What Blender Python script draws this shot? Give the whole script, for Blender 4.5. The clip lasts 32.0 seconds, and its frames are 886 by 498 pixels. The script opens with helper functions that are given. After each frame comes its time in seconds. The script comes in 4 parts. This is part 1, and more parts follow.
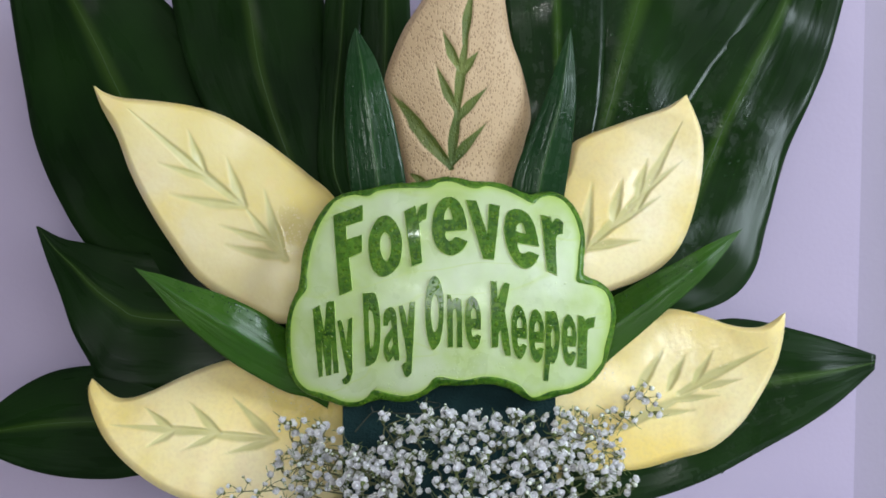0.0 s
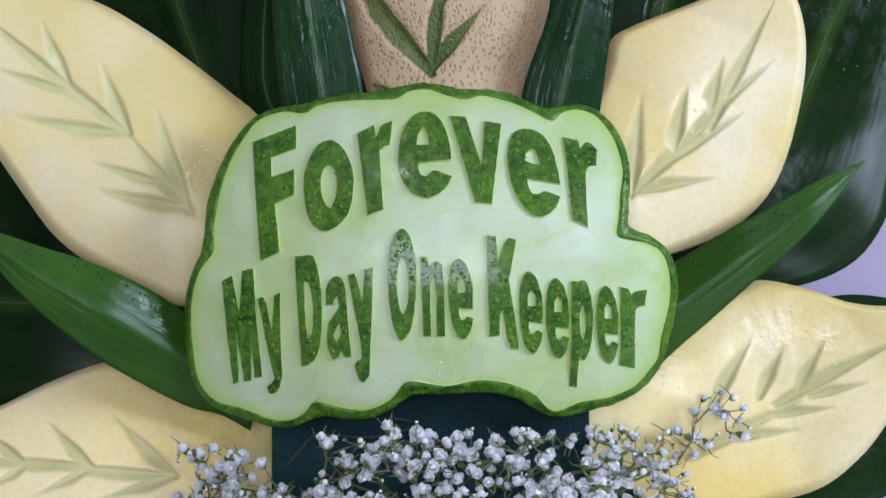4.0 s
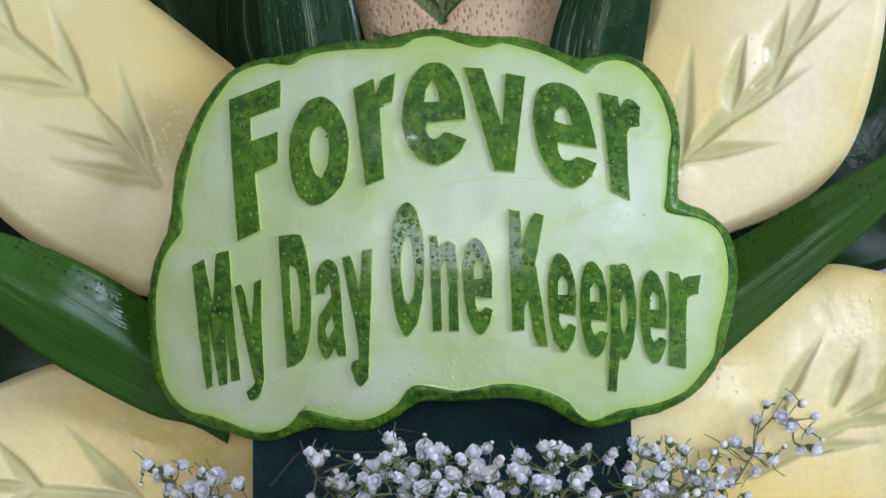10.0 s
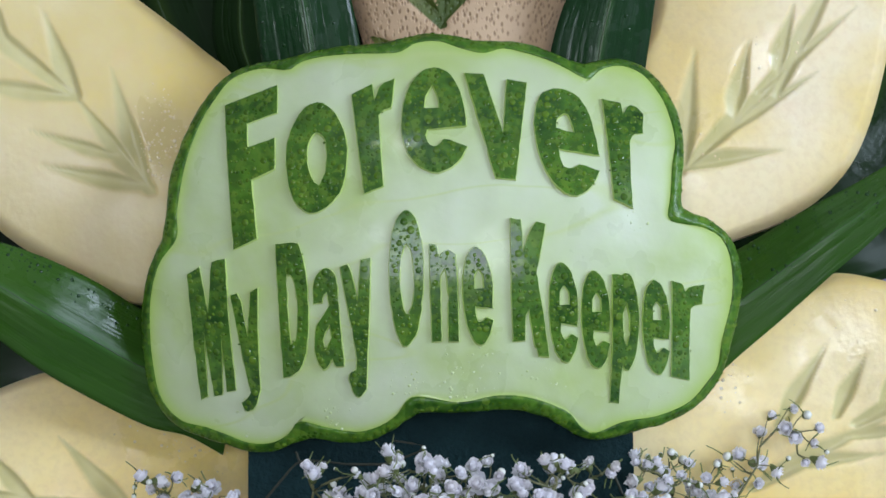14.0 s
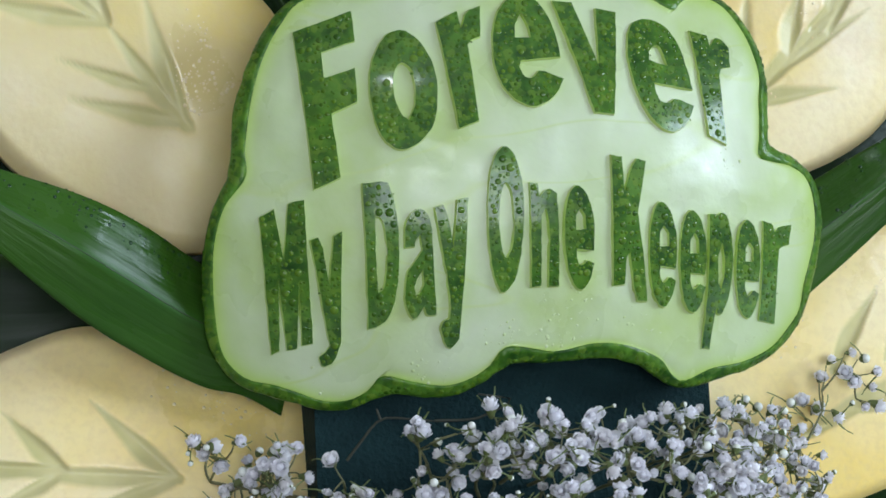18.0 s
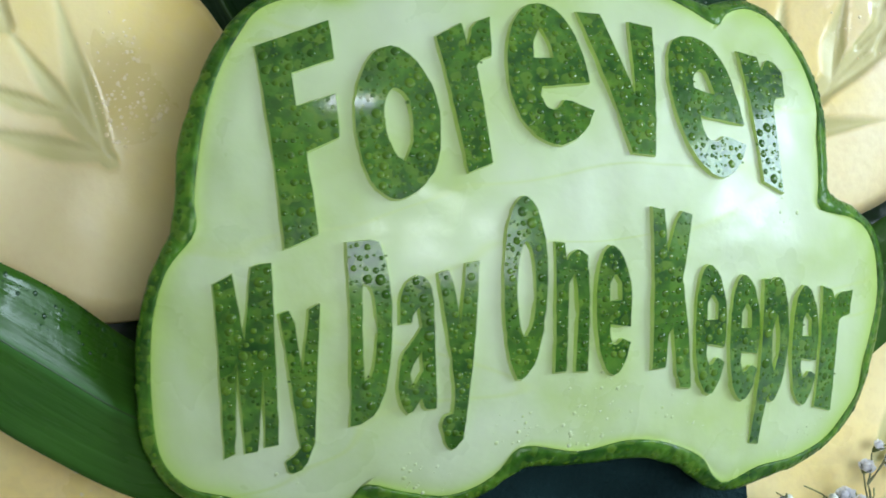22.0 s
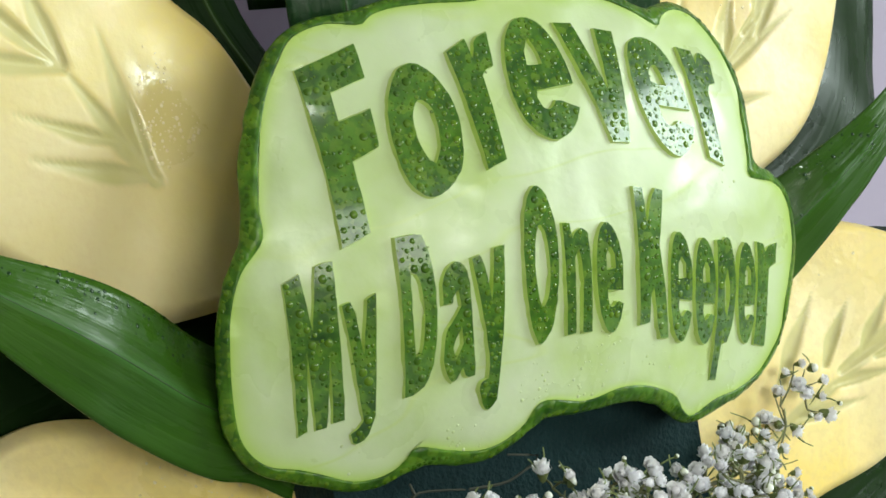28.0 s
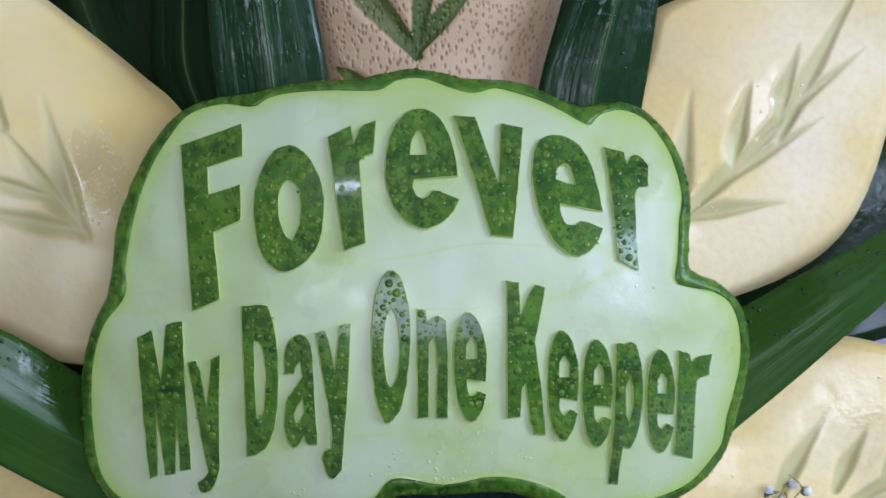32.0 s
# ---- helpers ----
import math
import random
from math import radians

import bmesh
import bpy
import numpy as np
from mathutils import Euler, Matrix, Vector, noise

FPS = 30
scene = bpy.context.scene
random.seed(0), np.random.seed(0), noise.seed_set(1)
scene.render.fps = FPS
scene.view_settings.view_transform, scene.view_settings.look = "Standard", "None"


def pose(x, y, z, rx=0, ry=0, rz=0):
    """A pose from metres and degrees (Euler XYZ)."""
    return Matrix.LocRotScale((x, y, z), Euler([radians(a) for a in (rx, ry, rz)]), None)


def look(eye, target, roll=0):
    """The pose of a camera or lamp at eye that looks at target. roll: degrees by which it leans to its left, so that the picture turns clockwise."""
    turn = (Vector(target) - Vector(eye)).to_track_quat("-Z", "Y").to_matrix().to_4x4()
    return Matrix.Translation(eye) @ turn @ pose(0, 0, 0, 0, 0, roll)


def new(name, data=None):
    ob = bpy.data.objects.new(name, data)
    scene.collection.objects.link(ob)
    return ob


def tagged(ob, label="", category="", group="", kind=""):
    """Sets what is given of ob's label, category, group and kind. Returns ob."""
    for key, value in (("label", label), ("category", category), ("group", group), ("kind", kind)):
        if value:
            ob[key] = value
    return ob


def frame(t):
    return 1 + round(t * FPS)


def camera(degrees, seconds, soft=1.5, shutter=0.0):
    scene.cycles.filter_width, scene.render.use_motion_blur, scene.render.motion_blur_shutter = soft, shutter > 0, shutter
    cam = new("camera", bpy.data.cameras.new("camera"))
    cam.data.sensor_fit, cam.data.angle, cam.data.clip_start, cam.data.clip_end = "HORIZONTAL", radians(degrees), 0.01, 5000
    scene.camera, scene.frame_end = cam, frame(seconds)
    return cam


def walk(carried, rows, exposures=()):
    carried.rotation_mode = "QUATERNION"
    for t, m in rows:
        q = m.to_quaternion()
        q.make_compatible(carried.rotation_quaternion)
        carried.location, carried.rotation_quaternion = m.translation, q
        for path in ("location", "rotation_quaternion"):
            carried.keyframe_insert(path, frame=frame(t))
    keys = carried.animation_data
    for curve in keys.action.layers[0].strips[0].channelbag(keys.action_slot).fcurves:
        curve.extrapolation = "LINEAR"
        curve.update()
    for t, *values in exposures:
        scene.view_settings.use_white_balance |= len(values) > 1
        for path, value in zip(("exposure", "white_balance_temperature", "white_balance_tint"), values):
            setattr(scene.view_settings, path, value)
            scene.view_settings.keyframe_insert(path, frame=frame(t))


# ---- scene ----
cam = camera(25.0, 32.0, soft=1.6, shutter=0.5)
PATH = [
    (0, pose(-0.0719, -1.0953, 0.4110, 85.17, -0.35, -3.43)),
    (0.5, pose(-0.0673, -0.9790, 0.3939, 85.04, -0.48, -3.56)),
    (1, pose(-0.0530, -0.8667, 0.3693, 85.71, -0.36, -3.21)),
    (1.5, pose(-0.0509, -0.8065, 0.3587, 85.85, -0.29, -3.47)),
    (2, pose(-0.0437, -0.7734, 0.3536, 85.86, -0.05, -3.12)),
    (2.5, pose(-0.0416, -0.7648, 0.3527, 85.80, 0.08, -2.91)),
    (3, pose(-0.0303, -0.7592, 0.3522, 85.79, 0.14, -2.19)),
    (3.5, pose(-0.0166, -0.7485, 0.3483, 86.03, 0.32, -1.49)),
    (5.5, pose(-0.0042, -0.7088, 0.3433, 86.30, 0.46, -0.72)),
    (6, pose(-0.0062, -0.7118, 0.3428, 86.31, 0.44, -0.79)),
    (6.5, pose(-0.0071, -0.7064, 0.3415, 86.35, 0.36, -0.80)),
    (7, pose(-0.0075, -0.7008, 0.3408, 86.14, 0.41, -0.75)),
    (7.5, pose(-0.0082, -0.6931, 0.3384, 86.00, 0.39, -0.73)),
    (8, pose(-0.0087, -0.6887, 0.3382, 85.88, 0.41, -0.77)),
    (8.5, pose(-0.0085, -0.6627, 0.3351, 85.89, 0.46, -0.94)),
    (9, pose(-0.0060, -0.6302, 0.3323, 85.97, 0.59, -0.82)),
    (9.5, pose(-0.0055, -0.6187, 0.3308, 86.13, 0.62, -0.64)),
    (10, pose(-0.0058, -0.6154, 0.3309, 86.16, 0.60, -0.56)),
    (10.5, pose(-0.0067, -0.6166, 0.3312, 86.28, 0.56, -0.63)),
    (11, pose(-0.0081, -0.6183, 0.3330, 86.31, 0.55, -0.92)),
    (11.5, pose(-0.0064, -0.6183, 0.3326, 86.34, 0.55, -0.94)),
    (12, pose(-0.0068, -0.6168, 0.3338, 86.23, 0.66, -0.96)),
    (12.5, pose(-0.0057, -0.6118, 0.3338, 86.09, 0.66, -0.79)),
    (13, pose(-0.0058, -0.6093, 0.3336, 86.15, 0.64, -0.80)),
    (13.5, pose(-0.0074, -0.6073, 0.3349, 86.03, 0.53, -0.85)),
    (15.5, pose(-0.0107, -0.5933, 0.3313, 85.98, 0.12, -0.97)),
    (16, pose(-0.0186, -0.5889, 0.3307, 85.87, -0.18, -1.97)),
    (16.5, pose(-0.0504, -0.5798, 0.3279, 85.86, -0.40, -4.22)),
    (17, pose(-0.0875, -0.5656, 0.3251, 85.63, -0.21, -7.51)),
    (17.5, pose(-0.1242, -0.5540, 0.3268, 85.19, 0.13, -11.01)),
    (18, pose(-0.1565, -0.5463, 0.3230, 85.17, -0.06, -13.55)),
    (18.5, pose(-0.1737, -0.5442, 0.3233, 85.11, -0.39, -15.13)),
    (19, pose(-0.1802, -0.5437, 0.3239, 85.23, -0.63, -16.06)),
    (19.5, pose(-0.1774, -0.5266, 0.3237, 85.13, -0.62, -16.69)),
    (20, pose(-0.1686, -0.5029, 0.3358, 85.54, -0.72, -16.63)),
    (20.5, pose(-0.1556, -0.4621, 0.3392, 84.35, -0.71, -16.80)),
    (21, pose(-0.1470, -0.4337, 0.3369, 84.38, -0.41, -16.13)),
    (21.5, pose(-0.1561, -0.4215, 0.3349, 84.82, -1.35, -17.33)),
    (22, pose(-0.1759, -0.4176, 0.3349, 84.48, -1.09, -19.86)),
    (22.5, pose(-0.2090, -0.4176, 0.3351, 84.58, -0.91, -21.57)),
    (23, pose(-0.2391, -0.4172, 0.3387, 83.70, -1.18, -25.08)),
    (23.5, pose(-0.2618, -0.4206, 0.3387, 83.39, -0.87, -27.06)),
    (24, pose(-0.2842, -0.4152, 0.3395, 83.16, -0.50, -28.94)),
    (24.5, pose(-0.2912, -0.4116, 0.3373, 82.98, 0.03, -30.33)),
    (25, pose(-0.2927, -0.4066, 0.3402, 83.13, 0.47, -31.71)),
    (25.5, pose(-0.2915, -0.4042, 0.3431, 83.22, 0.87, -32.36)),
    (27.5, pose(-0.3084, -0.4200, 0.3477, 83.23, 2.16, -34.03)),
    (28, pose(-0.2975, -0.4287, 0.3506, 83.08, 2.13, -32.27)),
    (28.5, pose(-0.2624, -0.4417, 0.3482, 82.99, 1.65, -29.36)),
    (29, pose(-0.2161, -0.4577, 0.3493, 82.77, -0.10, -24.06)),
    (29.5, pose(-0.1622, -0.4754, 0.3463, 82.97, -0.72, -18.91)),
    (30, pose(-0.1335, -0.4843, 0.3359, 84.10, -0.99, -15.32)),
    (30.5, pose(-0.1043, -0.4995, 0.3477, 84.22, -0.84, -9.92)),
    (31, pose(-0.0857, -0.5110, 0.3502, 84.47, -0.72, -7.51)),
    (31.5, pose(-0.0698, -0.5231, 0.3491, 85.73, -0.72, -7.06)),
    (32, pose(-0.0638, -0.5348, 0.3566, 84.98, -0.94, -7.19)),
]

EXPOSURES = [
    (0, 0.0, 6240, 6), (2, -0.05, 5740, 11), (6, -0.14, 5630, 16), (9, -0.15, 5700, 14), (13, -0.17, 5780, 14), (17, -0.15, 5750, 10), (20, 0.02, 6050, 6), (22, 0.08, 5790, 3),
    (24, 0.20, 6210, 3), (25, 0.28, 6500, 3), (28, 0.18, 6910, -2), (29, 0.12, 6630, -4), (30, 0.10, 6400, 3), (31, -0.28, 5480, 9), (32, -0.22, 5400, 21),
]
walk(cam, PATH, EXPOSURES)

# ---------------------------------------------------------------- world and light
LEAN = radians(12.3)          # the whole arrangement leans back
CENTRE_Z = 0.30
FRAME = Matrix.Translation((0, 0, CENTRE_Z)) @ Matrix.Rotation(-LEAN, 4, "X")

world = bpy.data.worlds.new("world")
scene.world = world
world.use_nodes = True
sky = world.node_tree.nodes.new("ShaderNodeTexSky")
sky.sky_type, sky.sun_disc = "NISHITA", False
sky.sun_elevation, sky.sun_rotation = radians(40), radians(180)
world.node_tree.links.new(sky.outputs[0], world.node_tree.nodes["Background"].inputs[0])
world.node_tree.nodes["Background"].inputs[1].default_value = 0.1

TABLE_Z = 0.10
FLOOR_Z, CEIL_Z = -0.64, 1.80
WALL_Y, FRONT_Y, SIDE_X = 0.19, -2.60, 1.40


def area_lamp(name, place, target, sx, sy, power, colour):
    data = bpy.data.lights.new(name, "AREA")
    data.shape, data.size, data.size_y, data.energy, data.color = "RECTANGLE", sx, sy, power, colour
    ob = new(name, data)
    ob.matrix_world = look(place, target)
    return ob


area_lamp("window_light", (-0.02, FRONT_Y + 0.03, 0.60), (-0.02, 0, 0.60), 1.40, 0.76, 25, (0.96, 0.97, 0.96))
area_lamp("side_window_light", (SIDE_X - 0.03, -0.90, 0.80), (0, -0.55, 0.60), 0.90, 0.54, 25, (0.84, 0.93, 1.0))
area_lamp("ceiling_tube_light", (-0.35, -1.60, CEIL_Z - 0.09), (-0.35, -1.50, 0), 0.24, 0.03, 3.6, (1.0, 0.97, 0.92))

# ---------------------------------------------------------------- small helpers
def part(name, mesh, material, parent=None, label="", m=None):
    """Links a mesh as one object, under a thing where one is given."""
    ob = new(name, mesh)
    if material and not mesh.materials:
        mesh.materials.append(material)
    if parent:
        ob.parent = parent
    if m is not None:
        ob.matrix_basis = m
    if label:
        ob["label"] = label
    return ob


def empty(name, label, category, group="", kind="", m=None):
    ob = new(name)
    ob.empty_display_size = 0.02
    if m is not None:
        ob.matrix_basis = m
    return tagged(ob, label, category, group, kind)


def mesh_of(name, verts, faces, smooth=True):
    me = bpy.data.meshes.new(name)
    me.from_pydata([tuple(map(float, v)) for v in verts], [], [tuple(map(int, f)) for f in faces])
    if smooth:
        me.polygons.foreach_set("use_smooth", [True] * len(me.polygons))
    me.update()
    return me


def box_mesh(name, lo, hi, bevel=0.0):
    bm = bmesh.new()
    bmesh.ops.create_cube(bm, size=1)
    for v in bm.verts:
        v.co = [lo[i] + (v.co[i] + 0.5) * (hi[i] - lo[i]) for i in range(3)]
    if bevel:
        bmesh.ops.bevel(bm, geom=bm.edges[:], offset=bevel, segments=2, affect="EDGES", profile=0.5)
    me = bpy.data.meshes.new(name)
    bm.to_mesh(me)
    bm.free()
    return me


def values(me, name, data):
    me.attributes.new(name, "FLOAT", "POINT").data.foreach_set("value", np.asarray(data, dtype=np.float32))


def spline(points, n, closed=False):
    """Points along a smooth curve through the knots, evenly spaced."""
    p = np.array(points, dtype=float)
    if closed:
        p = np.vstack([p[-1:], p, p[:2]])
    else:
        p = np.vstack([2 * p[0] - p[1], p, 2 * p[-1] - p[-2]])
    out = []
    for i in range(1, len(p) - 2):
        a, b, c, d = p[i - 1], p[i], p[i + 1], p[i + 2]
        for u in np.arange(0, 1, 1 / 16):
            out.append(0.5 * (2 * b + (c - a) * u + (2 * a - 5 * b + 4 * c - d) * u * u + (3 * b - a - 3 * c + d) * u ** 3))
    out.append(p[-2])
    out = np.array(out)
    s = np.concatenate([[0], np.cumsum(np.linalg.norm(np.diff(out, axis=0), axis=1))])
    at = np.linspace(0, s[-1], n + 1)[:-1] if closed else np.linspace(0, s[-1], n)
    return np.stack([np.interp(at, s, out[:, k]) for k in range(out.shape[1])], 1)


def rough(u, v, scale, seed=0.0):
    return noise.noise(Vector((u * scale, v * scale, seed)))


# ---------------------------------------------------------------- materials
def material(name):
    mat = bpy.data.materials.new(name)
    mat.use_nodes = True
    t = mat.node_tree
    return mat, t, t.nodes["Principled BSDF"]


def node(t, kind, **inputs):
    n = t.nodes.new(kind)
    for key, value in inputs.items():
        n.inputs[key.replace("_", " ")].default_value = value
    return n


def ramp(t, source, stops):
    n = t.nodes.new("ShaderNodeValToRGB")
    while len(n.color_ramp.elements) < len(stops):
        n.color_ramp.elements.new(0.5)
    for e, (at, colour) in zip(n.color_ramp.elements, stops):
        e.position, e.color = at, (*colour, 1)
    t.links.new(source, n.inputs[0])
    return n.outputs[0]


def mix(t, factor, a, b, mode="MIX"):
    n = t.nodes.new("ShaderNodeMix")
    n.data_type, n.blend_type = "RGBA", mode
    for socket, value in ((n.inputs[0], factor), (n.inputs[6], a), (n.inputs[7], b)):
        if hasattr(value, "links"):
            t.links.new(value, socket)
        else:
            socket.default_value = value if isinstance(value, float) else (*value, 1)
    return n.outputs[2]


def noise_tex(t, scale, detail=4.0, stretch=None, space="Object", rough_=0.5):
    co = t.nodes.new("ShaderNodeTexCoord")
    n = node(t, "ShaderNodeTexNoise", Scale=scale, Detail=detail, Roughness=rough_)
    if stretch:
        mp = t.nodes.new("ShaderNodeMapping")
        mp.inputs["Scale"].default_value = stretch
        t.links.new(co.outputs[space], mp.inputs[0])
        t.links.new(mp.outputs[0], n.inputs["Vector"])
    else:
        t.links.new(co.outputs[space], n.inputs["Vector"])
    return n.outputs["Fac"]


def attr(t, name):
    n = t.nodes.new("ShaderNodeAttribute")
    n.attribute_name = name
    return n.outputs["Fac"]


def bump(t, bsdf, height, strength, distance):
    n = node(t, "ShaderNodeBump", Strength=strength, Distance=distance)
    t.links.new(height, n.inputs["Height"])
    t.links.new(n.outputs[0], bsdf.inputs["Normal"])
    return n


def math_node(t, op, a, b):
    n = t.nodes.new("ShaderNodeMath")
    n.operation = op
    for socket, value in ((n.inputs[0], a), (n.inputs[1], b)):
        if hasattr(value, "links"):
            t.links.new(value, socket)
        else:
            socket.default_value = value
    return n.outputs[0]


def make_rind(name, coat, relief):
    """Wet rind: mottled green under a film that stands in packed beads."""
    mat, t, b = material(name)
    b.inputs["Specular IOR Level"].default_value = 0.3
    mottle = ramp(t, noise_tex(t, 260, 5), [(0.36, (0.010, 0.042, 0.003)), (0.5, (0.037, 0.115, 0.006)), (0.64, (0.097, 0.215, 0.016))])
    broad = ramp(t, noise_tex(t, 45, 3), [(0.38, (0.013, 0.056, 0.004)), (0.62, (0.078, 0.185, 0.013))])
    tone = mix(t, 0.5, mottle, broad)
    co = t.nodes.new("ShaderNodeTexCoord")
    cell = node(t, "ShaderNodeTexVoronoi", Scale=520.0)
    t.links.new(co.outputs["Object"], cell.inputs["Vector"])
    pale = ramp(t, cell.outputs["Color"], [(0.55, (0, 0, 0)), (0.95, (0.6, 0.6, 0.6))])
    tone = mix(t, pale, tone, (0.155, 0.255, 0.022))
    t.links.new(tone, b.inputs["Base Color"])
    b.inputs["Roughness"].default_value = 0.30
    b.inputs["IOR"].default_value = 1.38
    b.inputs["Coat Weight"].default_value = coat
    b.inputs["Coat Roughness"].default_value = 0.10
    dome = ramp(t, cell.outputs["Distance"], [(0.0, (1, 1, 1)), (0.55, (0.2, 0.2, 0.2)), (0.8, (0, 0, 0))])
    bump(t, b, mix(t, 0.25, dome, noise_tex(t, 420, 3)), relief, 0.0005)
    return mat


def make_flesh():
    mat, t, b = material("pale_carved_rind_flesh")
    tone = ramp(t, noise_tex(t, 28, 4), [(0.32, (0.41, 0.515, 0.18)), (0.5, (0.485, 0.57, 0.32)), (0.68, (0.56, 0.625, 0.43))])
    streak = ramp(t, noise_tex(t, 26, 1.5, (0.35, 1.0, 1.6)), [(0.552, (0, 0, 0)), (0.565, (1, 1, 1)), (0.578, (0, 0, 0))])
    tone = mix(t, math_node(t, "MULTIPLY", streak, 0.65), tone, (0.47, 0.56, 0.22))
    tone = mix(t, attr(t, "near_skin"), tone, (0.36, 0.50, 0.09))
    t.links.new(tone, b.inputs["Base Color"])
    t.links.new(ramp(t, noise_tex(t, 45, 4), [(0.38, (0.22,) * 3), (0.58, (0.52,) * 3)]), b.inputs["Roughness"])
    b.inputs["Subsurface Weight"].default_value = 0.12
    b.inputs["Subsurface Radius"].default_value = (0.006, 0.008, 0.003)
    bump(t, b, mix(t, 0.15, noise_tex(t, 80, 4), noise_tex(t, 330, 3)), 0.22, 0.0015)
    return mat


def make_petal(name="peeled_melon_flesh", low=(0.63, 0.48, 0.13), middle=(0.68, 0.56, 0.25), high=(0.73, 0.62, 0.37)):
    """Peeled flesh: cream with yellow and peach blotches, fine pits, wet where water ran."""
    mat, t, b = material(name)
    tone = ramp(t, noise_tex(t, 16, 5), [(0.3, low), (0.5, middle), (0.7, high)])
    spots = ramp(t, noise_tex(t, 24, 4), [(0.54, (0, 0, 0)), (0.70, (1, 1, 1))])
    tone = mix(t, math_node(t, "MULTIPLY", spots, 0.65), tone, (0.77, 0.59, 0.15))
    peach = ramp(t, noise_tex(t, 41, 5), [(0.58, (0, 0, 0)), (0.72, (0.25, 0.25, 0.25))])
    tone = mix(t, peach, tone, (0.76, 0.52, 0.28))
    fine = noise_tex(t, 420, 3)
    tone = mix(t, ramp(t, fine, [(0.35, (0.20,) * 3), (0.55, (0, 0, 0))]), tone, (0.66, 0.50, 0.26))
    cut = ramp(t, attr(t, "carve"), [(0.0, (0, 0, 0)), (0.40, (0.8,) * 3)])
    tone = mix(t, cut, tone, ramp(t, noise_tex(t, 70, 3), [(0.3, (0.46, 0.43, 0.16)), (0.7, (0.56, 0.51, 0.25))]))
    t.links.new(tone, b.inputs["Base Color"])
    soaked = math_node(t, "MULTIPLY", attr(t, "wet"), math_node(t, "SUBTRACT", 1.0, attr(t, "carve")))
    wet = math_node(t, "MULTIPLY", soaked, ramp(t, noise_tex(t, 110, 4), [(0.42, (0, 0, 0)), (0.52, (1, 1, 1))]))
    dry = ramp(t, noise_tex(t, 60, 4), [(0.4, (0.34,) * 3), (0.62, (0.52,) * 3)])
    t.links.new(mix(t, wet, dry, (0.05,) * 3), b.inputs["Roughness"])
    b.inputs["Subsurface Weight"].default_value = 0.12
    b.inputs["Subsurface Radius"].default_value = (0.008, 0.006, 0.002)
    lumps = math_node(t, "MULTIPLY", math_node(t, "MULTIPLY", noise_tex(t, 300, 3), soaked), 0.55)
    skin = mix(t, 0.35, noise_tex(t, 120, 5), fine)
    bump(t, b, math_node(t, "ADD", skin, lumps), 0.25, 0.0012)
    return mat


def make_netted():
    """Tan corky skin with small sunk pores; green where it is cut."""
    mat, t, b = material("netted_cantaloupe_skin")
    co = t.nodes.new("ShaderNodeTexCoord")
    mp = t.nodes.new("ShaderNodeMapping")
    mp.inputs["Scale"].default_value = (1.0, 1.0, 0.6)
    t.links.new(co.outputs["Object"], mp.inputs[0])
    cell = node(t, "ShaderNodeTexVoronoi", Scale=780.0)
    t.links.new(mp.outputs[0], cell.inputs["Vector"])
    pore = ramp(t, cell.outputs["Distance"], [(0.12, (0.23, 0.14, 0.07)), (0.44, (0.58, 0.41, 0.245))])
    tone = mix(t, 0.35, pore, ramp(t, noise_tex(t, 30, 5), [(0.3, (0.36, 0.235, 0.125)), (0.7, (0.58, 0.42, 0.26))]))
    cut = ramp(t, attr(t, "carve"), [(0.25, (0, 0, 0)), (0.40, (1, 1, 1))])
    tone = mix(t, cut, tone, ramp(t, noise_tex(t, 28, 4), [(0.35, (0.055, 0.088, 0.010)), (0.65, (0.145, 0.175, 0.030))]))
    t.links.new(tone, b.inputs["Base Color"])
    b.inputs["Roughness"].default_value = 0.5
    bump(t, b, ramp(t, cell.outputs["Distance"], [(0.1, (0, 0, 0)), (0.5, (1, 1, 1))]), 0.5, 0.0008)
    return mat


